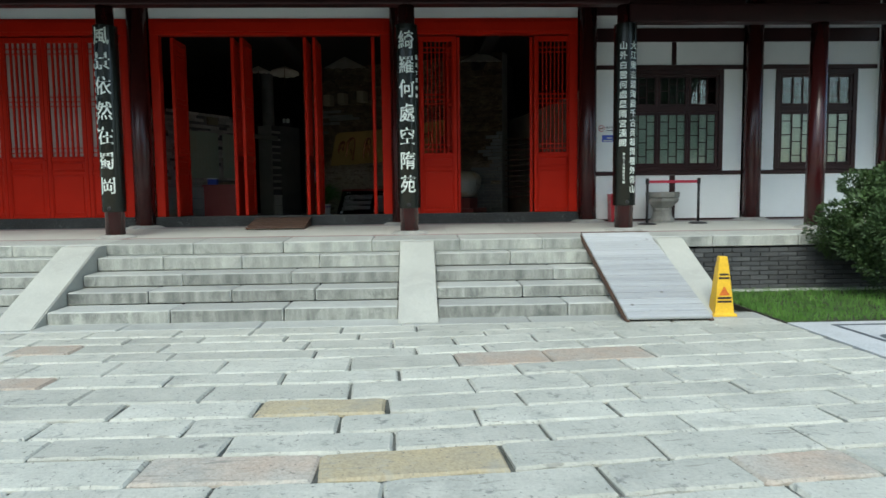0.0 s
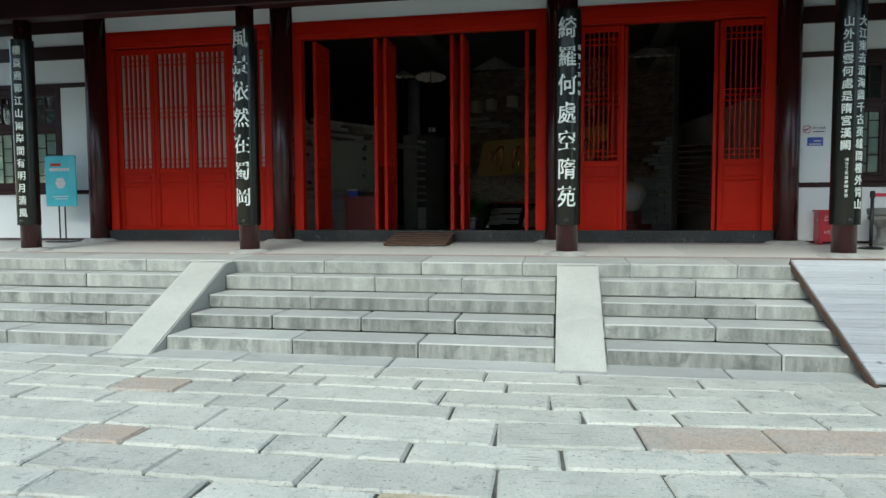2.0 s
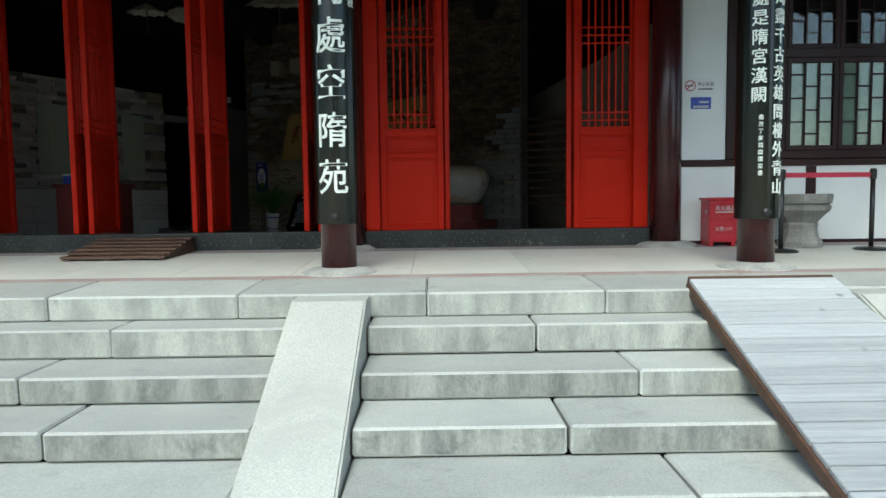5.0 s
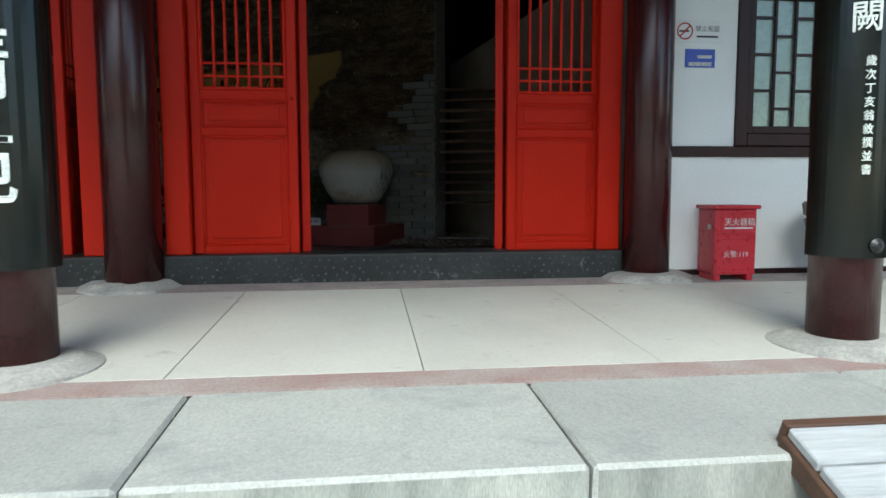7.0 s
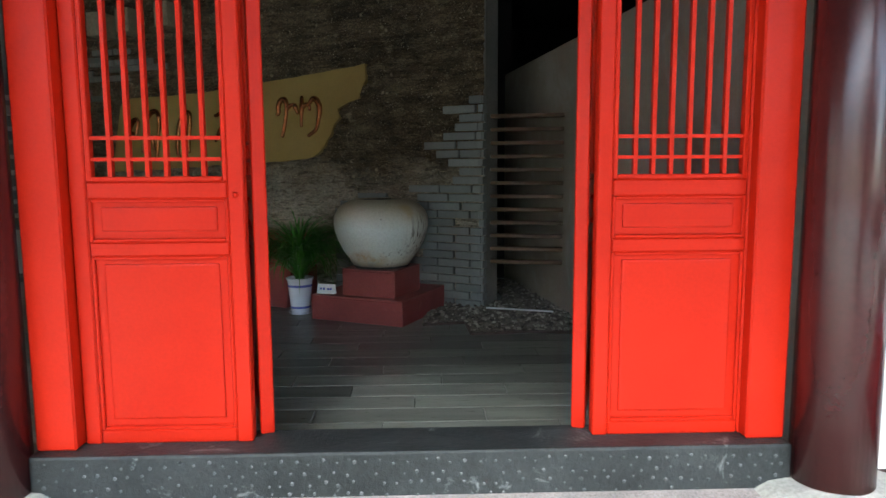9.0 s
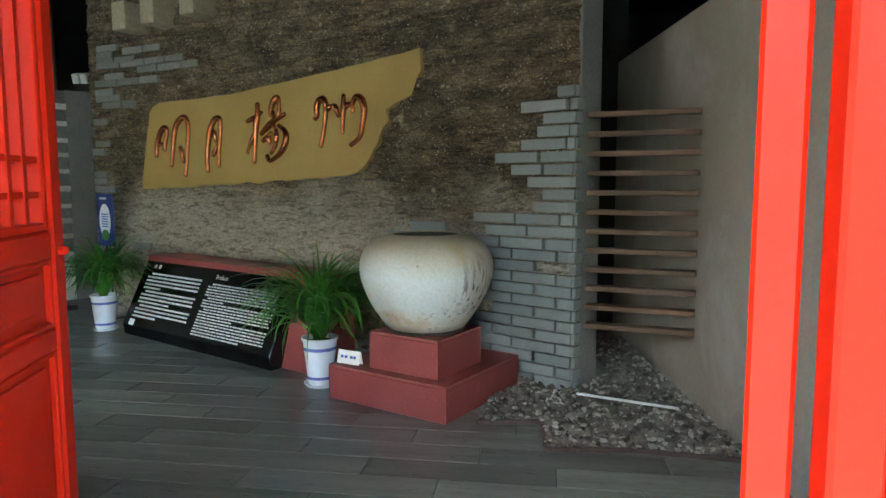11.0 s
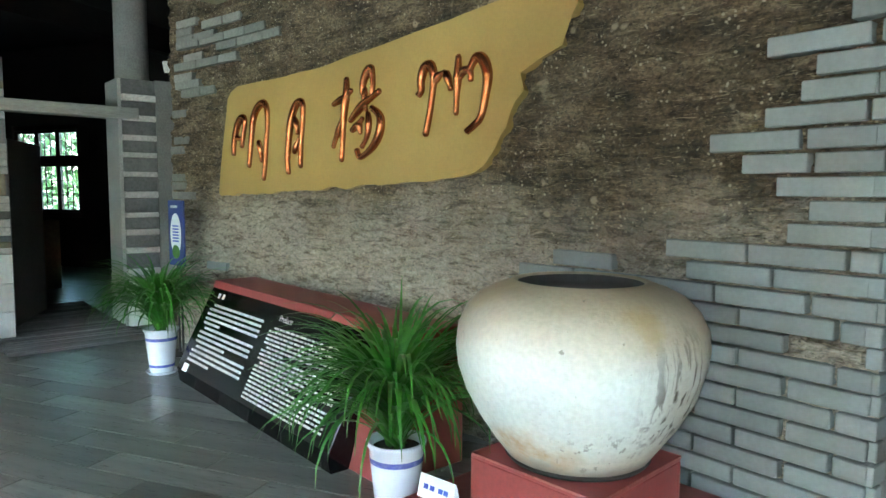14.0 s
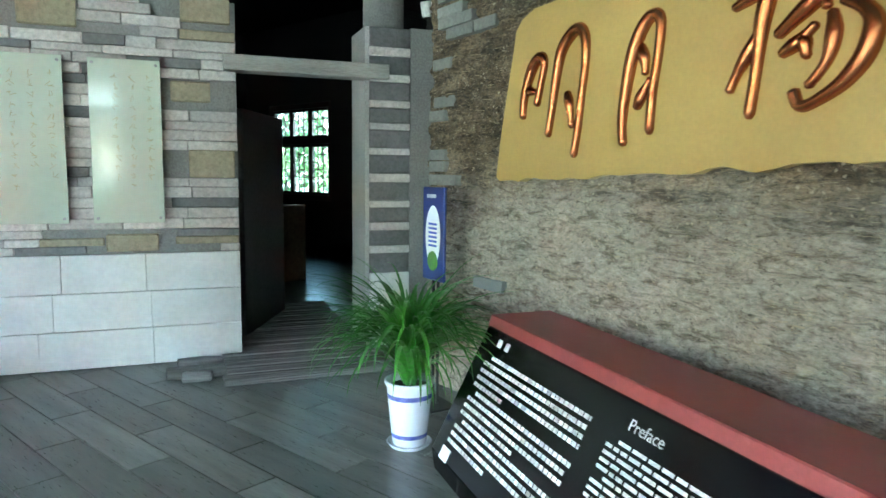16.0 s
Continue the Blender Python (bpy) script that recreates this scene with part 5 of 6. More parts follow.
# ---------- potted plants ----------
def potted_plant(x, y, seed, n, reach, rise, label):
    t = thing("potted_plant", label, "potted plant", (x, y, FLOOR), "plants in white pots")
    part("saucer", lathe([(0.095, 0.0), (0.112, 0.02), (0.105, 0.022), (0.09, 0.01)], 36), M_POT, t, smooth=False)
    pot = part("pot", lathe([(0.078, 0.012), (0.084, 0.03), (0.104, 0.22), (0.112, 0.30), (0.122, 0.315), (0.122, 0.328), (0.110, 0.328), (0.100, 0.29)], 40, caps=False), M_POT, t, "white glazed pot with cobalt bands", smooth=True)
    for z0, z1, r0, r1 in ((0.052, 0.072, 0.0875, 0.0893), (0.245, 0.268, 0.108, 0.1102)):
        part("blue_band", lathe([(r0, z0), (r1, z1)], 40, caps=False), M_BLUE, pot, smooth=True)
    part("soil", lathe([(0.0005, 0.30), (0.10, 0.295)], 24, caps=False), M_SOIL, t)
    rg = random.Random(seed)
    verts, faces = [], []
    for k in range(n):
        az = rg.uniform(0, 2 * math.pi)
        up = rg.uniform(0.15, 1.0)
        L = rg.uniform(0.75, 1.15) * reach
        w = rg.uniform(0.007, 0.0135)
        sx, sy = 0.03 * rg.uniform(-1, 1), 0.03 * rg.uniform(-1, 1)
        base = Vector((sx, sy, 0.30 + rg.uniform(0, rise * 0.35)))
        ang0 = math.radians(rg.uniform(48, 88)) * (0.78 + 0.22 * up)
        bend = rg.uniform(1.1, 3.1)
        side = Vector((-math.sin(az), math.cos(az), 0))
        p = base.copy()
        segs = 9
        i0 = len(verts)
        for s in range(segs + 1):
            f = s / segs
            a = ang0 - bend * f ** 1.6
            ww = w * (1 - f ** 2.5) + 0.0008
            droop = Vector((0, 0, 0.25 * ww))
            verts += [p - side * ww + droop, p - Vector((0, 0, 0.2 * ww)), p + side * ww + droop]
            step = L / segs
            p = p + Vector((math.cos(az) * math.cos(a), math.sin(az) * math.cos(a), math.sin(a))) * step
        for s in range(segs):
            q = i0 + s * 3
            faces += [(q, q + 1, q + 4, q + 3), (q + 1, q + 2, q + 5, q + 4)]
    me = bpy.data.meshes.new("leaves")
    me.from_pydata(verts, [], faces)
    me.materials.append(M_LEAF)
    for f in me.polygons:
        f.use_smooth = True
    link_part("leaves", me, t, "long arching green strap leaves")
    for i in range(4):
        a = i * 1.7
        part("stem", lathe([(0.012, 0.28), (0.010, 0.30 + rise * 0.4)], 8, m=pose(0.025 * math.cos(a), 0.025 * math.sin(a), 0)), M_LEAF, t, "pale green stem")


potted_plant(-1.95, 16.22, 3, 300, 0.62, 0.42, "bushy green strap-leaved plant in a white pot")
potted_plant(0.565, 14.88, 5, 340, 0.68, 0.44, "spreading green strap-leaved plant in a white pot beside the jar")

# ---------- poster stand and spotlights ----------
t = thing("poster_stand", "blue poster on a slim black floor stand", "poster stand", (-2.24, 16.72, FLOOR), rz=-18)
part("foot_plate", box(-0.13, 0.13, -0.09, 0.09, 0, 0.012, 0.004), M_BLACK, t)
for x in (-0.025, 0.025):
    part("pole", lathe([(0.009, 0.01), (0.009, 0.74)], 10, m=pose(x, 0.01, 0)), M_BLACK, t)
part("board", box(-0.115, 0.115, -0.012, 0.006, 0.72, 1.24, 0.004), M_POSTER, t)
part("white_oval", lathe([(0.08, 0), (0.08, 0.002)], 28, m=pose(0.0, -0.0125, 0.97, 90, 0, 0) @ Matrix.Diagonal((1, 2.1, 1, 1))), M_PAPER, t)
part("green_patch", lathe([(0.055, 0), (0.055, 0.003)], 20, m=pose(0.0, -0.0125, 0.83, 90, 0, 0)), M_GRASS, t)
for i in range(6):
    part("print_bar", box(-0.045, 0.045, -0.0156, -0.0146, 0.91 + i * 0.024, 0.922 + i * 0.024), M_SIGNBLUE, t)
part("heading_bar", box(-0.07, 0.03, -0.0135, -0.012, 1.18, 1.20), M_PRINT, t)

# ---------- stone wall, opening and pier ----------
LW = pose(-3.885, 16.53, 0, 0, 0, math.degrees(math.atan2(0.877, 0.48)))   # local x runs along the wall, -y faces the room
bm = box(-5.5, 0.0, 0.03, 0.26, 0.80, 3.27, 0, None, LW)
solid("wall_stone_core", bm, M_PLASTER_G, "grey core of the stone-clad wall", "wall")
pier = thing("pier", "grey plastered pier faced with alternating pale and grey stone strips", "pier", (0, 0, 0), "", "structure")
pier.matrix_basis = LW
part("core", box(0.93, 1.235, 0.02, 0.45, 0.80, 3.20), M_PLASTER_G, pier)
part("jamb_cap", box(0.90, 0.93, 0.03, 0.46, 0.80, 3.20), M_JAMB, pier, "pale plastered jamb")
part("return_strip", box(1.24, 2.05, 0.012, 0.30, 0.80, 3.21, 0.004), M_PLASTER_G, pier)
part("round_post", lathe([(0.155, 3.205), (0.15, 4.55)], 32, m=pose(1.10, 0.26, 0)), M_PLASTER_G, pier, smooth=True)
rg = random.Random(11)
z = 0.84
k = 0
while z < 3.19:
    h = 0.28 if z < 1.35 else (rg.uniform(0.05, 0.068) if k % 2 else rg.uniform(0.105, 0.15))
    h = min(h, 3.20 - z)
    d = 0.0 if (k % 2 or z < 1.35) else 0.016
    part("stone_strip", box(0.93, 1.235, d - rg.uniform(0, 0.008), 0.03, z + 0.003, z + h - 0.003, 0.004), M_BLOCKW if z < 1.35 else (M_STRIP if k % 2 else M_STRIPG), pier)
    z += h
    k += 1
lt = solid("lintel_beam", box(-0.085, 1.06, -0.07, 0.10, 2.82, 2.925, 0.006), M_LINTEL, "pale weathered wooden beam over the opening", "beam", "")
lt.matrix_basis = LW
t = thing("spotlight", "pair of white square spotlights on the pier", "spotlight", (0, 0, 0))
t.matrix_basis = LW @ pose(1.42, -0.06, 3.28, 0, 0, -58)
for x in (-0.05, 0.05):
    part("lamp_head", box(x - 0.038, x + 0.038, -0.07, 0.04, 0.02, 0.13, 0.008, None, pose(0, 0, 0, 14, 0, 0)), M_LAMPW, t)
part("bracket", box(-0.10, 0.10, 0.0, 0.04, -0.07, 0.025, 0.004), M_BLACK, t)
gp = solid("partition", box(-0.03, 1.02, 0, 0.06, FLOOR, 2.62), M_GREYP, "dark grey partition panel beyond the opening", "partition")
gp.matrix_basis = pose(-4.32, 16.86, 0, 0, 0, 128)
solid("low_cabinet", box(-6.55, -6.35, 18.3, 19.0, FLOOR, 1.75, 0.01), M_PALEW, "pale low cabinet beyond the opening", "cabinet", "")


def plaque(s0, s1, label):
    t = thing("glass_plaque", label, "plaque", (0, 0, 0), "glass plaques")
    t.matrix_basis = LW @ pose((s0 + s1) / 2, -0.045, 1.806)
    w, h = (s1 - s0) / 2, 1.04
    part("plate", box(-w, w, -0.012, 0.0, 0, h, 0.002), M_GLASSPLATE, t)
    for x in (-w + 0.025, w - 0.025):
        for z in (0.03, h - 0.03):
            part("standoff", lathe([(0.011, 0), (0.011, 0.045), (0.009, 0.062)], 14, m=pose(x, 0.043, z, 90, 0, 0)), M_STEEL, t, "round steel fixing")
    b = bmesh.new()
    r2 = random.Random(int(s0 * 100))
    cols = max(2, int(w / 0.055))
    for c in range(cols):
        x = w - 0.07 - c * (2 * w - 0.12) / cols
        z = h - 0.12
        while z > 0.16 + r2.uniform(0, 0.2):
            for _ in range(3):
                l = r2.uniform(0.008, 0.02)
                box(-l, l, -0.0132, -0.012, -0.0025, 0.0025, 0, b, pose(x + r2.uniform(-0.012, 0.012), 0, z + r2.uniform(-0.015, 0.015), 0, r2.uniform(0, 180), 0))
            z -= 0.062
    tagged(part("faded_script", b, M_GOLDTXT, t, "faded gold handwriting"), kind="stuff")


plaque(-0.895, -0.475, "narrow pale green glass plaque with faded gold script")
plaque(-2.30, -1.035, "wide pale green glass plaque with faded gold script")

# boardwalk and driftwood at the opening
t = thing("boardwalk", "weathered grey wooden slat walkway through the opening", "walkway", (0, 0, 0), "", "structure")
t.matrix_basis = LW @ pose(0, 0, FLOOR)
rg = random.Random(4)
for i in range(44):
    y = -0.60 + i * 0.055
    a, b2 = (-0.14 + 0.02 * rg.uniform(-1, 1), 0.92 + 0.05 * rg.uniform(-1, 1)) if y < 0.0 else (0.02, 0.90)
    zz = 0.022 + 0.006 * rg.uniform(-1, 1)
    part("slat", box(a, b2, y, y + 0.047, 0.0, zz + 0.01, 0.004), M_OLDW, t)
for (a, b2, c, d, h, rz) in ((-0.50, -0.14, -0.42, -0.34, 0.07, 6), (-0.30, -0.12, -0.56, -0.48, 0.06, -35), (-0.44, -0.16, -0.30, -0.22, 0.10, 12), (-0.16, 0.95, -0.66, -0.60, 0.045, 2)):
    b = box(a, b2, c, d, 0.0, h, 0.015, seg=2)
    bmesh.ops.subdivide_edges(b, edges=b.edges[:], cuts=2)
    for v in b.verts:
        v.co += Vector((0, 1, 1)) * 0.012 * noise.noise(v.co * 14)
        v.co.z = max(0.0, v.co.z)
    w = solid("driftwood", b, M_OLDW, "rough weathered log piece edging the walkway", "log", "")
    w.matrix_basis = LW @ pose(0, 0, FLOOR) @ pose(0, 0, 0, 0, 0, rz * 0.3)

# ---------- gravel corner, slats and beige wall ----------
bm = prism([(3.16, 13.2), (3.40, 13.2), (3.0, 17.2), (2.58, 17.2)], 0.80, 3.2)
solid("wall_beige", bm, M_BEIGE, "beige plastered screen wall", "wall")
solid("wall_beige_near", prism([(3.16, 11.75), (3.36, 11.75), (3.40, 13.2), (3.16, 13.2)], 0.80, 3.2), M_BEIGE, "beige plastered screen wall", "wall")
# Dark sheet stands in for the shade in the gap behind the slats.
solid("gap_back", box(2.1, 2.72, 16.75, 16.80, 0.8, 4.55), M_DARK, "added dark sheet standing in for the shade behind the slats", "wall")
for i in range(12):
    z = 2.585 - i * 0.1177
    b = box(-0.315, 0.325, -0.045, 0.045, -0.016, 0.016, 0.004)
    s = solid("wall_slat", b, M_SLAT, "brown wooden slat between pier and beige wall", "slat", "")
    tagged(s, group="horizontal slats")
    s.matrix_basis = pose(2.60, 14.83, z, 0, 0, -13.5)
GRAVEL = [(1.67, 14.30), (2.03, 14.36), (2.05, 13.97), (2.50, 14.02), (3.14, 13.95), (2.75, 16.5), (2.35, 16.5), (2.50, 15.40), (2.25, 15.05), (1.75, 15.20)]
solid("gravel_bed", prism(GRAVEL, FLOOR - 0.012, FLOOR + 0.006), M_SOIL, "dark bed under the pebbles", "ground")


def inside_poly(x, y, poly):
    ok = False
    for (xa, ya), (xb, yb) in zip(poly, poly[1:] + poly[:1]):
        if (ya > y) != (yb > y) and x < (xb - xa) * (y - ya) / (yb - ya) + xa:
            ok = not ok
    return ok


for nm, mt, cnt, sd in (("dark_pebbles", M_PEBBLE, 3200, 1), ("light_pebbles", M_PEBBLE_L, 700, 2)):
    rg = random.Random(sd)
    base_b = bmesh.new()
    bmesh.ops.create_icosphere(base_b, subdivisions=1, radius=1.0)
    bv = [v.co.copy() for v in base_b.verts]
    bf = [[v.index for v in f.verts] for f in base_b.faces]
    base_b.free()
    verts, faces = [], []
    while cnt:
        x, y = rg.uniform(1.6, 3.15), rg.uniform(13.9, 16.5)
        if not inside_poly(x, y, GRAVEL):
            continue
        r = rg.uniform(0.010, 0.022)
        m = pose(x, y, FLOOR + 0.006 + rg.uniform(0.2, 1.2) * r, rg.uniform(0, 40), rg.uniform(0, 40), rg.uniform(0, 360)) @ Matrix.Diagonal((r * rg.uniform(0.8, 1.6), r, r * 0.55, 1))
        o = len(verts)
        verts += [m @ v for v in bv]
        faces += [[o + i for i in f] for f in bf]
        cnt -= 1
    me = bpy.data.meshes.new(nm)
    me.from_pydata(verts, [], faces)
    me.materials.append(mt)
    tagged(new(nm, me), "loose brown and grey pebbles on the floor", "pebbles", "", "stuff")
for k, ((xa, ya), (xb, yb)) in enumerate(zip(GRAVEL[0:4], GRAVEL[1:5])):
    L = math.hypot(xb - xa, yb - ya)
    e = solid("gravel_edging", box(0, L, -0.012, 0.012, -0.01, 0.022, 0.003), M_RUST, "rusty metal strip edging the pebble bed", "edging", "")
    e.matrix_basis = pose(xa, ya, FLOOR, 0, 0, math.degrees(math.atan2(yb - ya, xb - xa)))
st = solid("white_rod", lathe([(0.008, 0), (0.008, 0.60)], 10), M_PAPER, "thin white plastic rod lying on the pebbles", "rod", "")
st.matrix_basis = Matrix.Translation((2.24, 14.77, FLOOR + 0.05)) @ Vector((0.57, -0.20, 0.0)).to_track_quat('Z', 'Y').to_matrix().to_4x4()

# dim things deep in the hall, seen through the middle doors
t = thing("reception_desk", "dark red wooden desk inside the hall", "desk", (-3.55, 13.3, FLOOR))
part("desk_top", box(-0.40, 0.40, -0.28, 0.28, 0.74, 0.78, 0.006), M_REDBOX, t)
part("front_panel", box(-0.37, 0.37, -0.25, -0.22, 0.0, 0.74, 0.004), M_REDBOX, t)
for x in (-0.37, 0.34):
    part("side_panel", box(x, x + 0.03, -0.22, 0.25, 0.0, 0.74, 0.004), M_REDBOX, t)
t = thing("blue_carton", "small blue and white carton on the desk", "carton", (-3.78, 13.2, FLOOR + 0.781))
part("box_body", box(-0.09, 0.09, -0.06, 0.06, 0, 0.11, 0.004), M_SIGNBLUE, t)
part("white_lid", box(-0.095, 0.095, -0.065, 0.065, 0.11, 0.13, 0.003), M_PAPER, t)


def paper_umbrella(x, y, z, r, tilt):
    t = thing("paper_umbrella", "pale oiled-paper umbrella hung under the dark ceiling", "umbrella", (x, y, z), "hanging umbrellas")
    b = bmesh.new()
    n = 24
    tip = b.verts.new((0, 0, r * 0.55))
    rim = [b.verts.new((r * math.cos(2 * math.pi * i / n), r * math.sin(2 * math.pi * i / n), 0.02 * (i % 2))) for i in range(n)]
    for i in range(n):
        b.faces.new([tip, rim[i], rim[(i + 1) % n]])
    part("canopy", b, M_PAPERU, t, "", pose(0, 0, 0, tilt, 0, 0))
    part("stick", lathe([(0.008, -0.25), (0.008, r * 0.55)], 8), M_BROWNW, t, "", pose(0, 0, 0, tilt, 0, 0))
    part("cord", lathe([(0.003, r * 0.5), (0.003, 4.55 - z)], 6), M_BLACK, t)


for x, y, z, r, tl in ((-1.15, 13.6, 3.95, 0.42, 12), (-2.43, 13.9, 3.90, 0.30, -8), (-2.9, 13.6, 3.87, 0.25, 5), (1.64, 13.7, 4.08, 0.42, 10)):
    paper_umbrella(x, y, z, r, tl)

# ---------- planting ----------
def leaf_cloud(name, material, parent, blobs, count, size, seed, label):
    """Many small folded leaves on the outside of lumpy clumps."""
    rg = random.Random(seed)
    verts, faces = [], []
    for _ in range(count):
        cx, cy, cz, rx, ry, rz = rg.choice(blobs)
        u, a = rg.uniform(-1, 1), rg.uniform(0, 2 * math.pi)
        q = math.sqrt(1 - u * u)
        r = rg.uniform(0.55, 1.08) ** 0.6
        p = Vector((cx + rx * r * q * math.cos(a), cy + ry * r * q * math.sin(a), cz + rz * r * u))
        d = Vector((q * math.cos(a), q * math.sin(a), u + 0.3)) + Vector((rg.uniform(-1, 1), rg.uniform(-1, 1), rg.uniform(-1, 1))) * 0.9
        d.normalize()
        s = d.cross(Vector((rg.uniform(-1, 1), rg.uniform(-1, 1), rg.uniform(-1, 1)))).normalized()
        L = size * rg.uniform(0.6, 1.3)
        o = len(verts)
        verts += [p, p + d * L * 0.5 + s * L * 0.22, p + d * L, p + d * L * 0.5 - s * L * 0.22]
        faces.append((o, o + 1, o + 2, o + 3))
    me = bpy.data.meshes.new(name)
    me.from_pydata(verts, [], faces)
    me.materials.append(material)
    return link_part(name, me, parent, label)


def clumps(n, rx, ry, z0, z1, size, seed):
    rg = random.Random(seed)
    out = []
    for _ in range(n):
        a, r = rg.uniform(0, 2 * math.pi), math.sqrt(rg.random())
        z = rg.uniform(z0, z1)
        k = 1 - 0.55 * max(0, (z - z0) / (z1 - z0)) ** 1.5
        s = size * rg.uniform(0.6, 1.2)
        out.append((rx * r * k * math.cos(a), ry * r * k * math.sin(a), z, s, s, s * 0.8))
    return out


t = thing("evergreen_bush", "dense fine-leaved green evergreen bush on the lawn", "bush", (6.50, 7.95, 0.0))
part("trunk", lathe([(0.07, -0.02), (0.05, 0.5), (0.03, 0.9)], 12), M_BARK, t)
leaf_cloud("crown", M_LEAF2, t, clumps(70, 1.15, 0.9, 0.25, 1.55, 0.28, 3), 52000, 0.055, 8, "many small narrow leaves")


def tree(x, y, h, seed, n=9000):
    t = thing("tree", "broad green deciduous tree beyond the courtyard", "tree", (x, y, 0.0), "trees round the courtyard")
    part("trunk", lathe([(0.22, -0.1), (0.16, h * 0.35), (0.09, h * 0.7), (0.03, h * 0.92)], 12), M_BARK, t)
    rg = random.Random(seed)
    for i in range(6):
        b = lathe([(0.07, 0), (0.045, h * 0.18), (0.015, h * 0.36)], 8)
        part("limb", b, M_BARK, t, "", pose(0, 0, h * rg.uniform(0.30, 0.6), rg.uniform(35, 60), 0, i * 60 + rg.uniform(-20, 20)))
    leaf_cloud("crown", M_TREE, t, clumps(46, h * 0.36, h * 0.36, h * 0.28, h, h * 0.11, seed), n, 0.26, seed + 1, "crown of many leaf clumps")
    return t


for x, y, h, s in ((-13.5, 27.5, 7, 21), (-10.0, 26.0, 6, 22), (-16.5, 31, 9, 23), (-19, 26.5, 7.5, 24),
                   (13, -14, 10, 31), (2, -22, 9, 32), (-12, -18, 11, 33), (24, 2, 8, 34)):
    tree(x, y, h, s)
# Dense tree belt out of view, added to block low sky from the hall.
tall = tree(-4, -19, 12, 41, 20000)
for i, (x, y) in enumerate(((-27, -12), (-22, -17), (-17, -22), (-8, -26), (0, -19.5), (5, -25), (9, -19), (15, -22), (28, -10), (27, 0), (-30, -4), (-28, 5))):
    copy_thing(tall, pose(x, y, 0, 0, 0, 77 * i))

# lawn and mosaic path
solid("lawn_soil", box(4.13, 12, 6.42, EDGE_Y, -0.07, 0.0), M_SOIL, "soil of the small lawn", "ground")
rg = random.Random(5)
verts, faces = [], []
for _ in range(16000):
    x = 4.15 + 6.0 * rg.random() ** 1.4
    y = rg.uniform(6.43, EDGE_Y - 0.02)
    h, a = rg.uniform(0.03, 0.085), rg.uniform(0, 2 * math.pi)
    w = 0.004
    o = len(verts)
    verts += [(x - w * math.cos(a), y - w * math.sin(a), -0.005), (x + w * math.cos(a), y + w * math.sin(a), -0.005), (x + 0.03 * rg.uniform(-1, 1), y + 0.03 * rg.uniform(-1, 1), h)]
    faces.append((o, o + 1, o + 2))
me = bpy.data.meshes.new("lawn_grass")
me.from_pydata(verts, [], faces)
me.materials.append(M_GRASS)
tagged(new("lawn_grass", me), "short bright green lawn grass", "grass", "", "stuff")
path = thing("mosaic_path", "white paved path with dark pebble mosaic pattern", "path", (0, 0, 0), "", "structure")
part("paving", box(4.13, 12, 4.75, 6.40, -0.07, 0.004), M_MOSAIC, path)
rg = random.Random(6)
b = bmesh.new()
for u in range(22):
    for v in range(4):
        cx, cy = 4.72 + u * 0.30 + (0.13 if v % 2 else 0), 5.10 + v * 0.27
        n = 7
        pts = [(cx + (0.125 + rg.uniform(-0.03, 0.015)) * math.cos(2 * math.pi * k / n), cy + (0.115 + rg.uniform(-0.03, 0.015)) * math.sin(2 * math.pi * k / n)) for k in range(n)]
        if rg.random() < 0.8:
            prism(pts, 0.002, 0.008, b)
for x0, x1, y0, y1 in ((4.50, 4.55, 4.9, 6.25), (4.55, 11.5, 6.20, 6.25), (4.55, 11.5, 4.9, 4.95)):
    box(x0, x1, y0, y1, 0.002, 0.008, 0, b)
part("pebble_pattern", b, M_MOSD, path, "dark grey flat stones set in white mortar")

# ---------- pieces: platform, stairs, walls, floors ----------
PIECE = {}


def piece_mesh(name, w, d, h, bevel, material, jitter=0.0, seed=0):
    """A shared chamfered block with its origin at the middle of its foot."""
    key = (name, round(w, 3), round(d, 3), round(h, 3), material.name, seed)
    if key not in PIECE:
        b = box(-w / 2, w / 2, -d / 2, d / 2, 0, h, bevel)
        if jitter:
            rg = random.Random(seed)
            for v in b.verts:
                v.co.x += rg.uniform(-jitter, jitter)
                v.co.y += rg.uniform(-jitter, jitter)
                v.co.z += rg.uniform(-jitter, jitter) * 0.35 if v.co.z > h * 0.5 else 0
        me = mesh_of(b, name)
        me.materials.append(material)
        # Front faces get the darker stone: stains plus shade put into the colour.
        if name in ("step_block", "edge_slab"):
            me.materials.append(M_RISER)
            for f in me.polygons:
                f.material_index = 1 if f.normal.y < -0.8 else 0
        PIECE[key] = me
    return PIECE[key]


def split_run(x0, x1, lo, hi, rg):
    out, x = [], x0
    while x < x1 - 0.01:
        w = rg.uniform(lo, hi)
        if x + w > x1 - lo * 0.6:
            w = x1 - x
        out.append((x, x + w))
        x += w
    return out


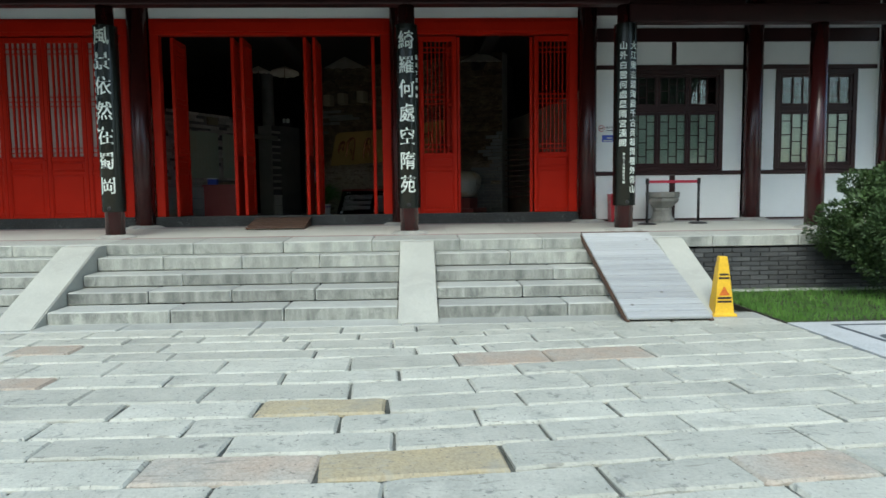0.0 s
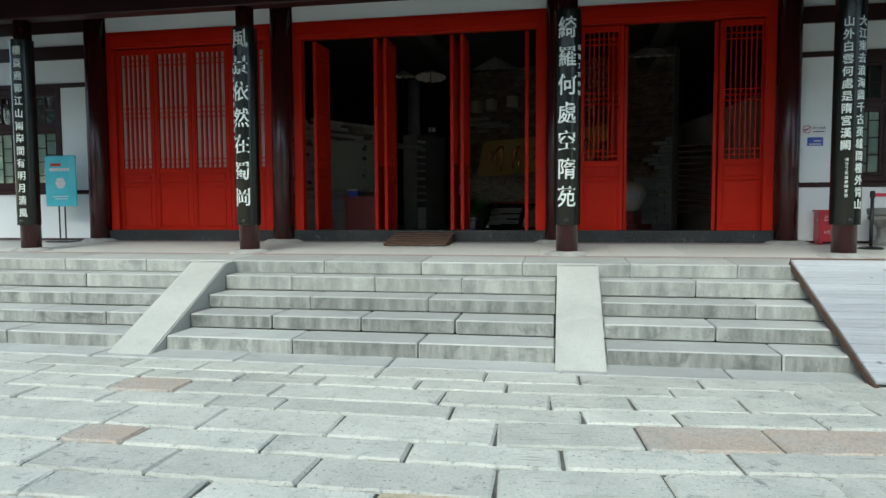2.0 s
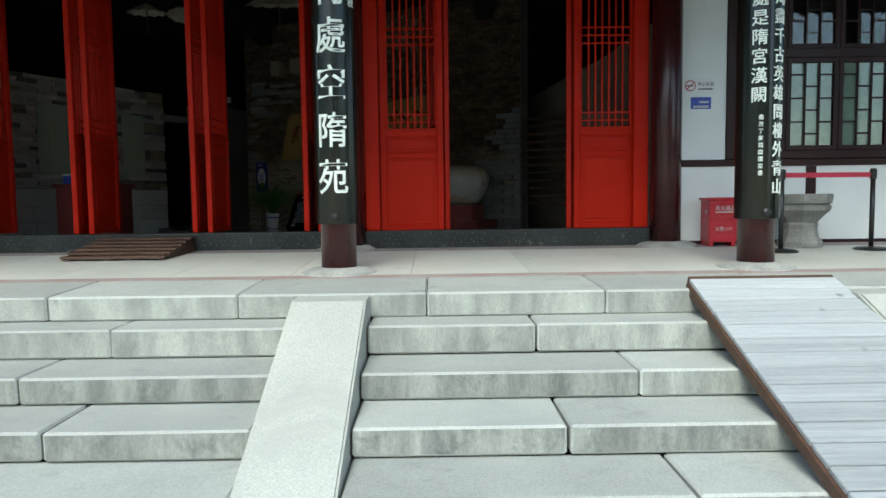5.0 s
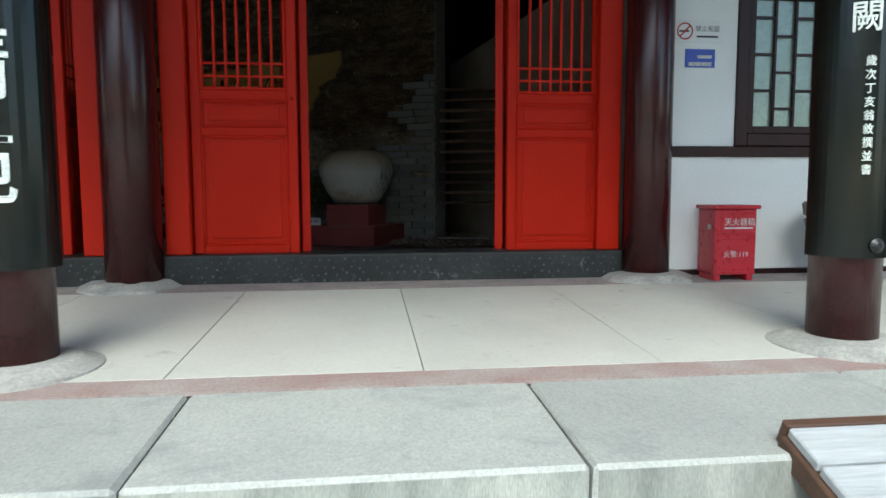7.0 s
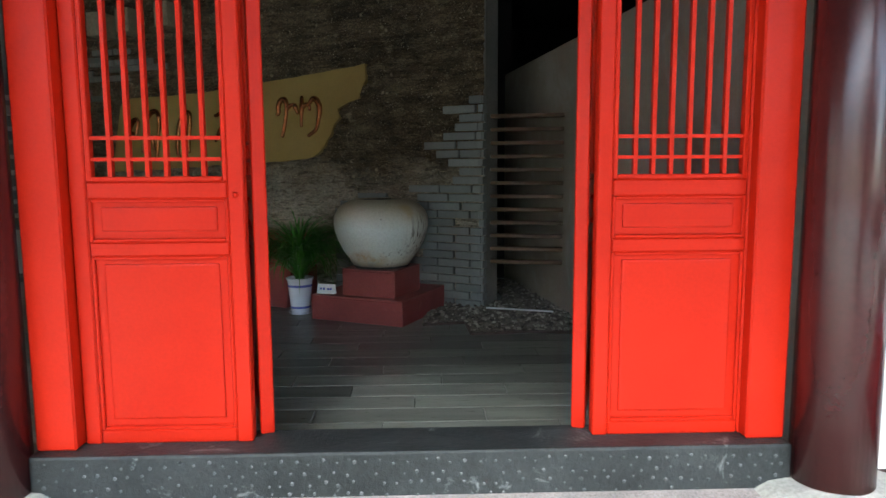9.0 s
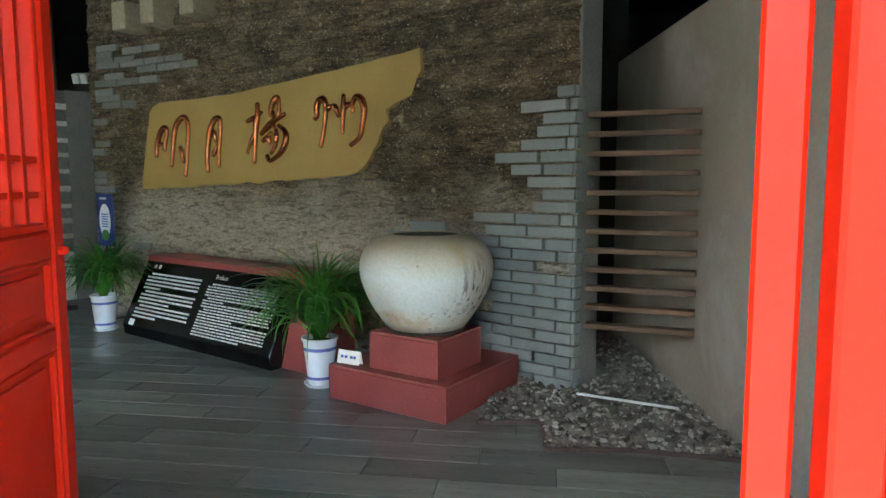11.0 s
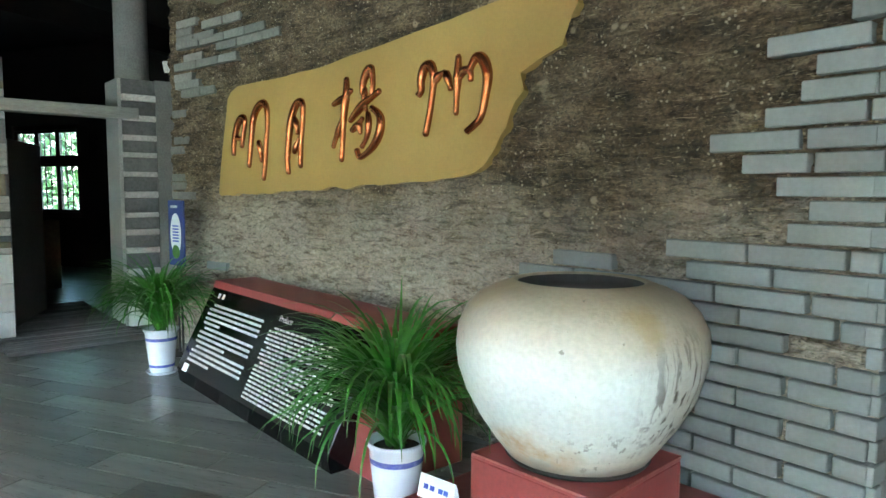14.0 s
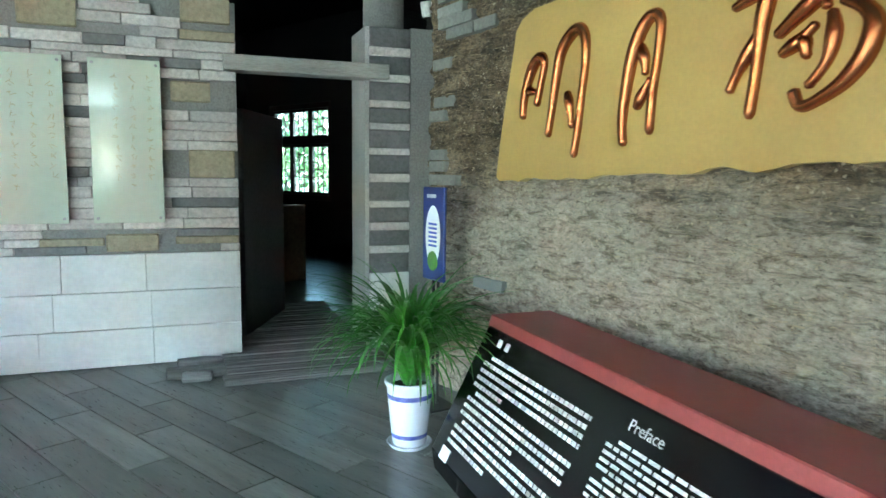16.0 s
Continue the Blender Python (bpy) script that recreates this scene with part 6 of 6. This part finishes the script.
rg = random.Random(21)
stairs = thing("stone_stairs", "weathered granite stair flights up to the platform", "stairs", (0, 0, 0), "", "structure")
for fi, (x0, x1) in enumerate(FLIGHTS):
    for k, (yf, zt) in enumerate(STEP):
        ends = [x0 + 0.004] + [q for q in STEP_JOINTS[k] if x0 < q < x1] + [x1 - 0.004]
        for a, b2 in zip(ends, ends[1:]) if fi else split_run(x0 + 0.004, x1 - 0.004, 0.85, 1.45, rg):
            w, d, h = b2 - a - rg.choice((0.006, 0.010, 0.022)), 0.47, zt - (STEP[k + 1][1] if k < 3 else -0.03) - 0.009
            me = piece_mesh("step_block", w, d, h, 0.012, M_STEP, 0.002, len(PIECE))
            # Lower risers: more grime, and more painted shade against the treads.
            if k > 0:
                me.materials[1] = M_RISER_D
            link_part("step_block", me, stairs, "",
                      pose((a + b2) / 2, yf + d / 2 + rg.uniform(-0.006, 0.006), zt - h + rg.uniform(-0.003, 0.003), 0, 0, rg.uniform(-0.15, 0.15)))
edge = thing("platform_edge", "row of granite edge slabs along the platform front", "platform edge", (0, 0, 0), "", "structure")
ends = [-10.4, -9.5, -8.4, -7.3, -6.2, -5.05, -3.88, -2.70, -1.52, -0.34, 0.84, 1.96, 3.1, 4.3, 5.5, 6.7, 8.0, 9.4]
for a, b2 in zip(ends, ends[1:]):
    w, d, h = b2 - a - 0.008, 0.66, 0.154
    link_part("edge_slab", piece_mesh("edge_slab", w, d, h, 0.012, M_STEP, 0.002, len(PIECE)), edge, "", pose((a + b2) / 2, EDGE_Y + d / 2, 0.788 - h, 1.9, 0, 0))
solid("platform_band", box(-10.4, 9.4, 0, 0.15, -0.02, 0.001, 0, None, pose(0, EDGE_Y + 0.668, plat(EDGE_Y + 0.668), 1.9, 0, 0)), M_PLATRED, "faded reddish band along the platform floor", "floor band")
pf = thing("platform_floor", "pale stone tiles on the platform floor", "floor", (0, 0, 0), "", "structure")
x = -10.15
ym = (EDGE_Y + 0.822 + 11.06) / 2
while x < 8.9:
    d = 11.06 - EDGE_Y - 0.822
    link_part("floor_tile", piece_mesh("floor_tile", 0.9015, d, 0.02, 0.0015, M_PLAT), pf, "", pose(x + 0.4525, ym, plat(ym) - 0.019, 1.9, 0, 0))
    x += 0.905
solid("sill_band", box(-10.4, 9.0, 0.004, 0.30, -0.02, 0.0015, 0, None, pose(0, 11.06, plat(11.06), 1.9, 0, 0)), M_SILLBAND, "rough reddish-grey stone strip along the foot of the front wall", "floor band")

# dark brick face of the platform beside the stairs
bw = thing("platform_brick_face", "dark grey brick face under the platform edge", "wall", (0, 0, 0), "", "structure")
for r in range(9):
    z = 0.03 + r * 0.064
    x = 3.80 - (0.13 if r % 2 else 0)
    while x < 8.2:
        link_part("brick", piece_mesh("brick", 0.252, 0.10, 0.056, 0.004, M_DBRICK), bw, "", pose(x + 0.13, EDGE_Y + 0.075 + rg.uniform(-0.004, 0.004), z))
        x += 0.262
solid("platform_foot", box(3.8, 9.4, EDGE_Y - 0.06, EDGE_Y + 0.1, -0.06, 0.028, 0.006), M_STEP, "grey stone plinth course under the brick face", "plinth course")

def worn_slab(w, d, h, material, seed):
    """A slab with rounded, chipped corners and a worn upper edge."""
    rg = random.Random(seed)
    r = rg.uniform(0.008, 0.026)
    pts = []
    for cx, cy, a0 in ((w / 2 - r, d / 2 - r, 0), (-w / 2 + r, d / 2 - r, 90), (-w / 2 + r, -d / 2 + r, 180), (w / 2 - r, -d / 2 + r, 270)):
        for k in range(3):
            a = math.radians(a0 + 45 * k)
            pts.append([cx + r * math.cos(a), cy + r * math.sin(a)])
        nxt = {0: (0, d / 2), 90: (-w / 2, 0), 180: (0, -d / 2), 270: (w / 2, 0)}[a0]
        if a0 in (0, 180):
            for f in (0.56, 0.42, 0.27, 0.13, 0.0, -0.14, -0.28, -0.41, -0.55):
                pts.append([(f if a0 == 0 else -f) * w * 0.75, nxt[1]])
    for p in pts:
        p[0] += rg.uniform(-0.009, 0.007)
        p[1] += rg.uniform(-0.010, 0.007)
    b = bmesh.new()
    n = len(pts)
    lo = [b.verts.new((x, y, 0)) for x, y in pts]
    mid = [b.verts.new((x, y, h - rg.uniform(0.008, 0.02))) for x, y in pts]
    hi = [b.verts.new((x - 0.016 * (1 if x > 0 else -1), y - 0.013 * (1 if y > 0 else -1), h + rg.uniform(-0.002, 0.001))) for x, y in pts]
    for i in range(n):
        j = (i + 1) % n
        b.faces.new([lo[i], lo[j], mid[j], mid[i]])
        b.faces.new([mid[i], mid[j], hi[j], hi[i]])
    b.faces.new(hi)
    me = mesh_of(b, "paving_slab")
    me.materials.append(material)
    return me


# courtyard paving
rg = random.Random(33)
court = thing("courtyard_paving", "old pale stone slabs laid in uneven courses", "pavement", (0, 0, 0), "", "structure")
TINTS = {(-0.40, 4.0): M_OCHRE, (0.30, 3.0): M_OCHRE, (1.0, 5.1): M_PINK, (1.8, 5.1): M_PINK, (-3.3, 5.85): M_PINK, (-2.75, 4.7): M_PINK, (2.3, 2.6): M_PINK, (-0.5, 3.0): M_PINK}
solid("joint_bed", box(-10.0, 4.12, -4.3, 7.24, -0.069, -0.026), M_JOINT, "grey earth filling the joints between the slabs", "ground")
# far edge of each course, and the joints along it
COURSES = [(6.69, -3.09, -2.2, -1.44, -0.53, 0.25, 1.2, 2.15), (6.33, -2.57, -1.85, -1.03, -0.32, 0.93, 1.84, 2.67), (6.03, -2.89, -2.09, -0.78, 0.02, 0.61, 1.38, 2.22),
           (5.655, -3.3, -2.44, -1.9, -0.65, 0.24, 0.87, 1.77, 2.7), (5.335, -2.91, -2.24, -1.35, -0.3, 0.58, 1.37, 2.28), (4.885, -2.98, -2.54, -1.65, -0.78, 0.11, 1.06, 1.94),
           (4.555, -2.88, -2.11, -1.25, -0.23, 0.65, 1.5, 2.2), (4.15, -2.6, -1.71, -0.8, 0.05, 0.97, 1.77), (3.815, -2.04, -1.14, -0.23, 0.63, 1.52),
           (3.49, -1.86, -0.82, 0.12, 1.01, 1.89), (3.18, -1.18, -0.27, 0.73, 1.57, 2.47), (2.81, -1.7, -0.74, 0.09, 1.19, 1.91)]


def course_bend(x, y):
    """The courses swing away from the stairs on one side; how far, and the slope."""
    k = 0.09 * min(1.0, max(0.0, (6.75 - y) / 1.0)) * min(1.0, max(0.0, (y + 3.0) / 3.0))
    return (k * (x + 0.2), k) if x > -0.2 else (0.0, 0.0)


rest = bmesh.new()
rows = [(6.69, 7.10, (-7.6, -5.9, -4.4, -2.9, -1.45, 0.1, 1.5, 2.9))]
for c, nxt in zip(COURSES, COURSES[1:] + [(2.45,)]):
    rows.append((nxt[0], c[0], c[1:]))
y = 2.45
while y > -4.0:
    w = rg.uniform(0.31, 0.40)
    rows.append((y - w, y, ()))
    y -= w
count = 0
for ri, (ya, yb, joints) in enumerate(rows):
    xl, xr = (-9.0, 4.12)
    if joints:
        runs = split_run(xl - rg.uniform(0, 0.6), joints[0], 0.6, 1.2, rg) + list(zip(joints, joints[1:])) + split_run(joints[-1], xr, 0.6, 1.1, rg)
    else:
        runs = split_run(xl - rg.uniform(0, 0.8), xr, 0.55, 1.25, rg)
    for a, b2 in runs:
        cx, cy = (a + b2) / 2, (ya + yb) / 2
        gap = 0.010 + 0.009 * rg.random()
        w, d, h = b2 - a - gap, yb - ya - gap - 0.011, 0.075
        z = -h + rg.uniform(-0.004, 0.003)
        mt = M_PAVE if ri else M_STEP
        for (tx, ty), tm in TINTS.items():
            if a <= tx < b2 and ya <= ty < yb:
                mt = tm
        near = -6.0 < cx < 4.2 and cy > -0.2
        dy, slope = course_bend(cx, cy)
        if near and count < 300:
            link_part("paving_slab", worn_slab(w, d, h, mt, ri * 100 + count), court, "", pose(cx, cy + dy, z, 0, 0, math.degrees(math.atan(slope)) + rg.uniform(-0.5, 0.5)))
            count += 1
        else:
            box(-w / 2, w / 2, -d / 2, d / 2, z, z + h, 0.01, rest, pose(cx, cy + dy, 0, 0, 0, math.degrees(math.atan(slope))))
far = part("outer_slabs", rest, M_PAVE, court, "joined slabs at the courtyard's edges")
tagged(far, kind="stuff")

# inner floor boards
rg = random.Random(44)
fl = thing("floor", "grey wood-look floor boards with staggered joints", "floor", (0, 0, 0), "", "structure")
rest = bmesh.new()
count = 0
y = WALL_Y + 0.165
ri = 0
while y < 20.8:
    x = -10.4 - (ri * 0.37) % 0.9
    while x < 8.9:
        cx, cy = x + 0.45, y + 0.1
        near = -4.0 < cx < 3.1 and 11.5 < cy < 16.6
        if near and count < 300:
            link_part("floor_board", piece_mesh("floor_board", 0.894, 0.194, 0.016, 0.0015, M_FLOOR), fl, "", pose(cx, cy, FLOOR - 0.0165))
            count += 1
        else:
            box(cx - 0.447, cx + 0.447, cy - 0.097, cy + 0.097, FLOOR - 0.0165, FLOOR - 0.0005, 0, rest)
        x += 0.90
    y += 0.20
    ri += 1
tagged(part("outer_boards", rest, M_FLOOR, fl, "joined boards in the far parts of the hall"), kind="stuff")

# bricks exposed in the curved wall
LEFT_EDGE = [0.80] * 12 + [0.86, 1.05, 1.56, 1.955, 2.03, 1.93, 1.82, 1.71, 1.885, 1.99, 2.03, 1.885, 2.11]


def course_z(r):
    return FLOOR + 0.004 + (r * 0.0755 if r < 12 else 0.906 + (r - 12) * 0.0803)


rg = random.Random(55)
for r, xl in enumerate(LEFT_EDGE):
    z = course_z(r)
    x = xl
    first = True
    while x < XR - 0.03:
        L = 0.335 if not (first and r % 2 and r < 12) else 0.165
        if first and r >= 12:
            L = rg.choice((0.335, 0.335, 0.24))
        x1 = arc_x(x, L)
        if x1 > XR + 0.005:
            x1 = XR
            L = (x1 - x) * 1.05
        first = False
        mid = (x + x1) / 2
        skip = (r == 13 and 1.30 < mid < 1.75) or (r == 23 and mid > 2.12) or (r == 10 and mid > 2.02) or (r == 6 and 1.52 < mid < 1.80)
        if not skip and L > 0.05:
            link_part("brick", piece_mesh("wall_brick", L - 0.010, 0.09, 0.067, 0.004, M_GBRICK, 0.001, int(L * 100)), wall_mud, "", wall_pose(mid, z, -0.008 + rg.uniform(-0.004, 0.006)))
        x = x1
# bricks on the wall's end
for r in range(25):
    z = course_z(r)
    px, py, a = wall_at(XR + 0.002, 0.0)
    link_part("brick", piece_mesh("end_brick", 0.05, 0.10 if r % 2 else 0.06, 0.067, 0.004, M_GBRICK, 0.001, 3), wall_mud, "", pose(px - 0.012, py + 0.02, z, 0, 0, a))
# paler bricks at the other end, in broken rows
PALE = [(3.51, -2.44, -2.13), (3.46, -2.08, -1.6), (3.44, -2.44, -2.23), (3.38, -2.44, -1.94), (3.34, -2.45, -1.26), (3.27, -1.9, -1.12), (3.23, -2.35, -2.11), (3.17, -2.48, -1.55), (3.08, -2.48, -2.16),
        (3.02, -2.48, -2.08), (2.95, -2.39, -1.94), (2.79, -2.53, -2.35), (2.57, -2.52, -2.33), (2.49, -2.57, -2.45), (2.26, -2.59, -2.44), (2.19, -2.61, -2.49), (2.11, -2.61, -2.19), (1.55, -2.08, -1.84)]
for z, xa, xb in PALE:
    x = max(xa, XL + 0.02)
    xb = max(xb, x + 0.16)
    while x < xb - 0.08:
        L = min(rg.uniform(0.22, 0.36), (xb - x) * 1.15)
        x1 = arc_x(x, L)
        link_part("brick", piece_mesh("pale_brick", round(L, 2) - 0.01, 0.10, 0.062, 0.004, M_PBRICK if z > 1.7 else M_GBRICK, 0.002, int(L * 100)), wall_mud, "", wall_pose((x + x1) / 2, z - 0.03, -0.022 + rg.uniform(0, 0.01)))
        x = x1

# ledge stones on the wall with the plaques
ls = thing("stone_cladding", "pale ledge-stone strips over large limestone blocks", "wall cladding", (0, 0, 0), "", "structure")
ls.matrix_basis = LW
rg = random.Random(66)
for zc, zh in ((0.842, 0.25), (1.096, 0.245), (1.345, 0.25)):
    for a, b2 in split_run(-3.4 - rg.uniform(0, 0.4), 0.0, 0.45, 0.72, rg):
        w = b2 - a - 0.002
        link_part("stone_block", piece_mesh("stone_block", w, 0.07, zh - 0.001, 0.0025, M_BLOCKW, 0.001, len(PIECE)), ls, "", pose((a + b2) / 2, 0.035 + rg.uniform(-0.004, 0.004), zc))
BIG = [(-1.28, -0.95, 3.03, 0.18), (-0.35, -0.03, 3.12, 0.165), (-0.42, -0.17, 2.60, 0.14), (-0.32, -0.02, 2.10, 0.19), (-0.84, -0.52, 1.61, 0.12)]
big_mesh = []
for a, b2, z, h in BIG:
    link_part("ochre_stone", piece_mesh("ochre_stone", b2 - a - 0.006, 0.075, h - 0.006, 0.008, M_STRIPO, 0.004, len(PIECE)), ls, "", pose((a + b2) / 2, 0.03, z + 0.002))
z = 1.602
while z < 3.27:
    h = min(rg.choice((0.052, 0.06, 0.066, 0.072)), 3.285 - z)
    if h < 0.03:
        break
    for a, b2 in split_run(-3.4 - rg.uniform(0, 0.3), 0.0, 0.16, 0.46, rg):
        mid = (a + b2) / 2
        if any(p < b2 - 0.02 and q > a + 0.02 and zz - 0.02 < z + h / 2 < zz + hh + 0.02 for p, q, zz, hh in BIG):
            continue
        w = round(b2 - a - 0.004, 2)
        q = rg.random()
        mt = M_STRIPG if q < 0.13 else (M_STRIPO if q < 0.17 else M_STRIP)
        link_part("ledge_stone", piece_mesh("ledge_stone", w, 0.07, round(h - 0.003, 3), 0.005, mt, 0.003, int(w * 50)), ls, "", pose(mid, 0.035 + rg.uniform(-0.014, 0.008), z))
    z += h
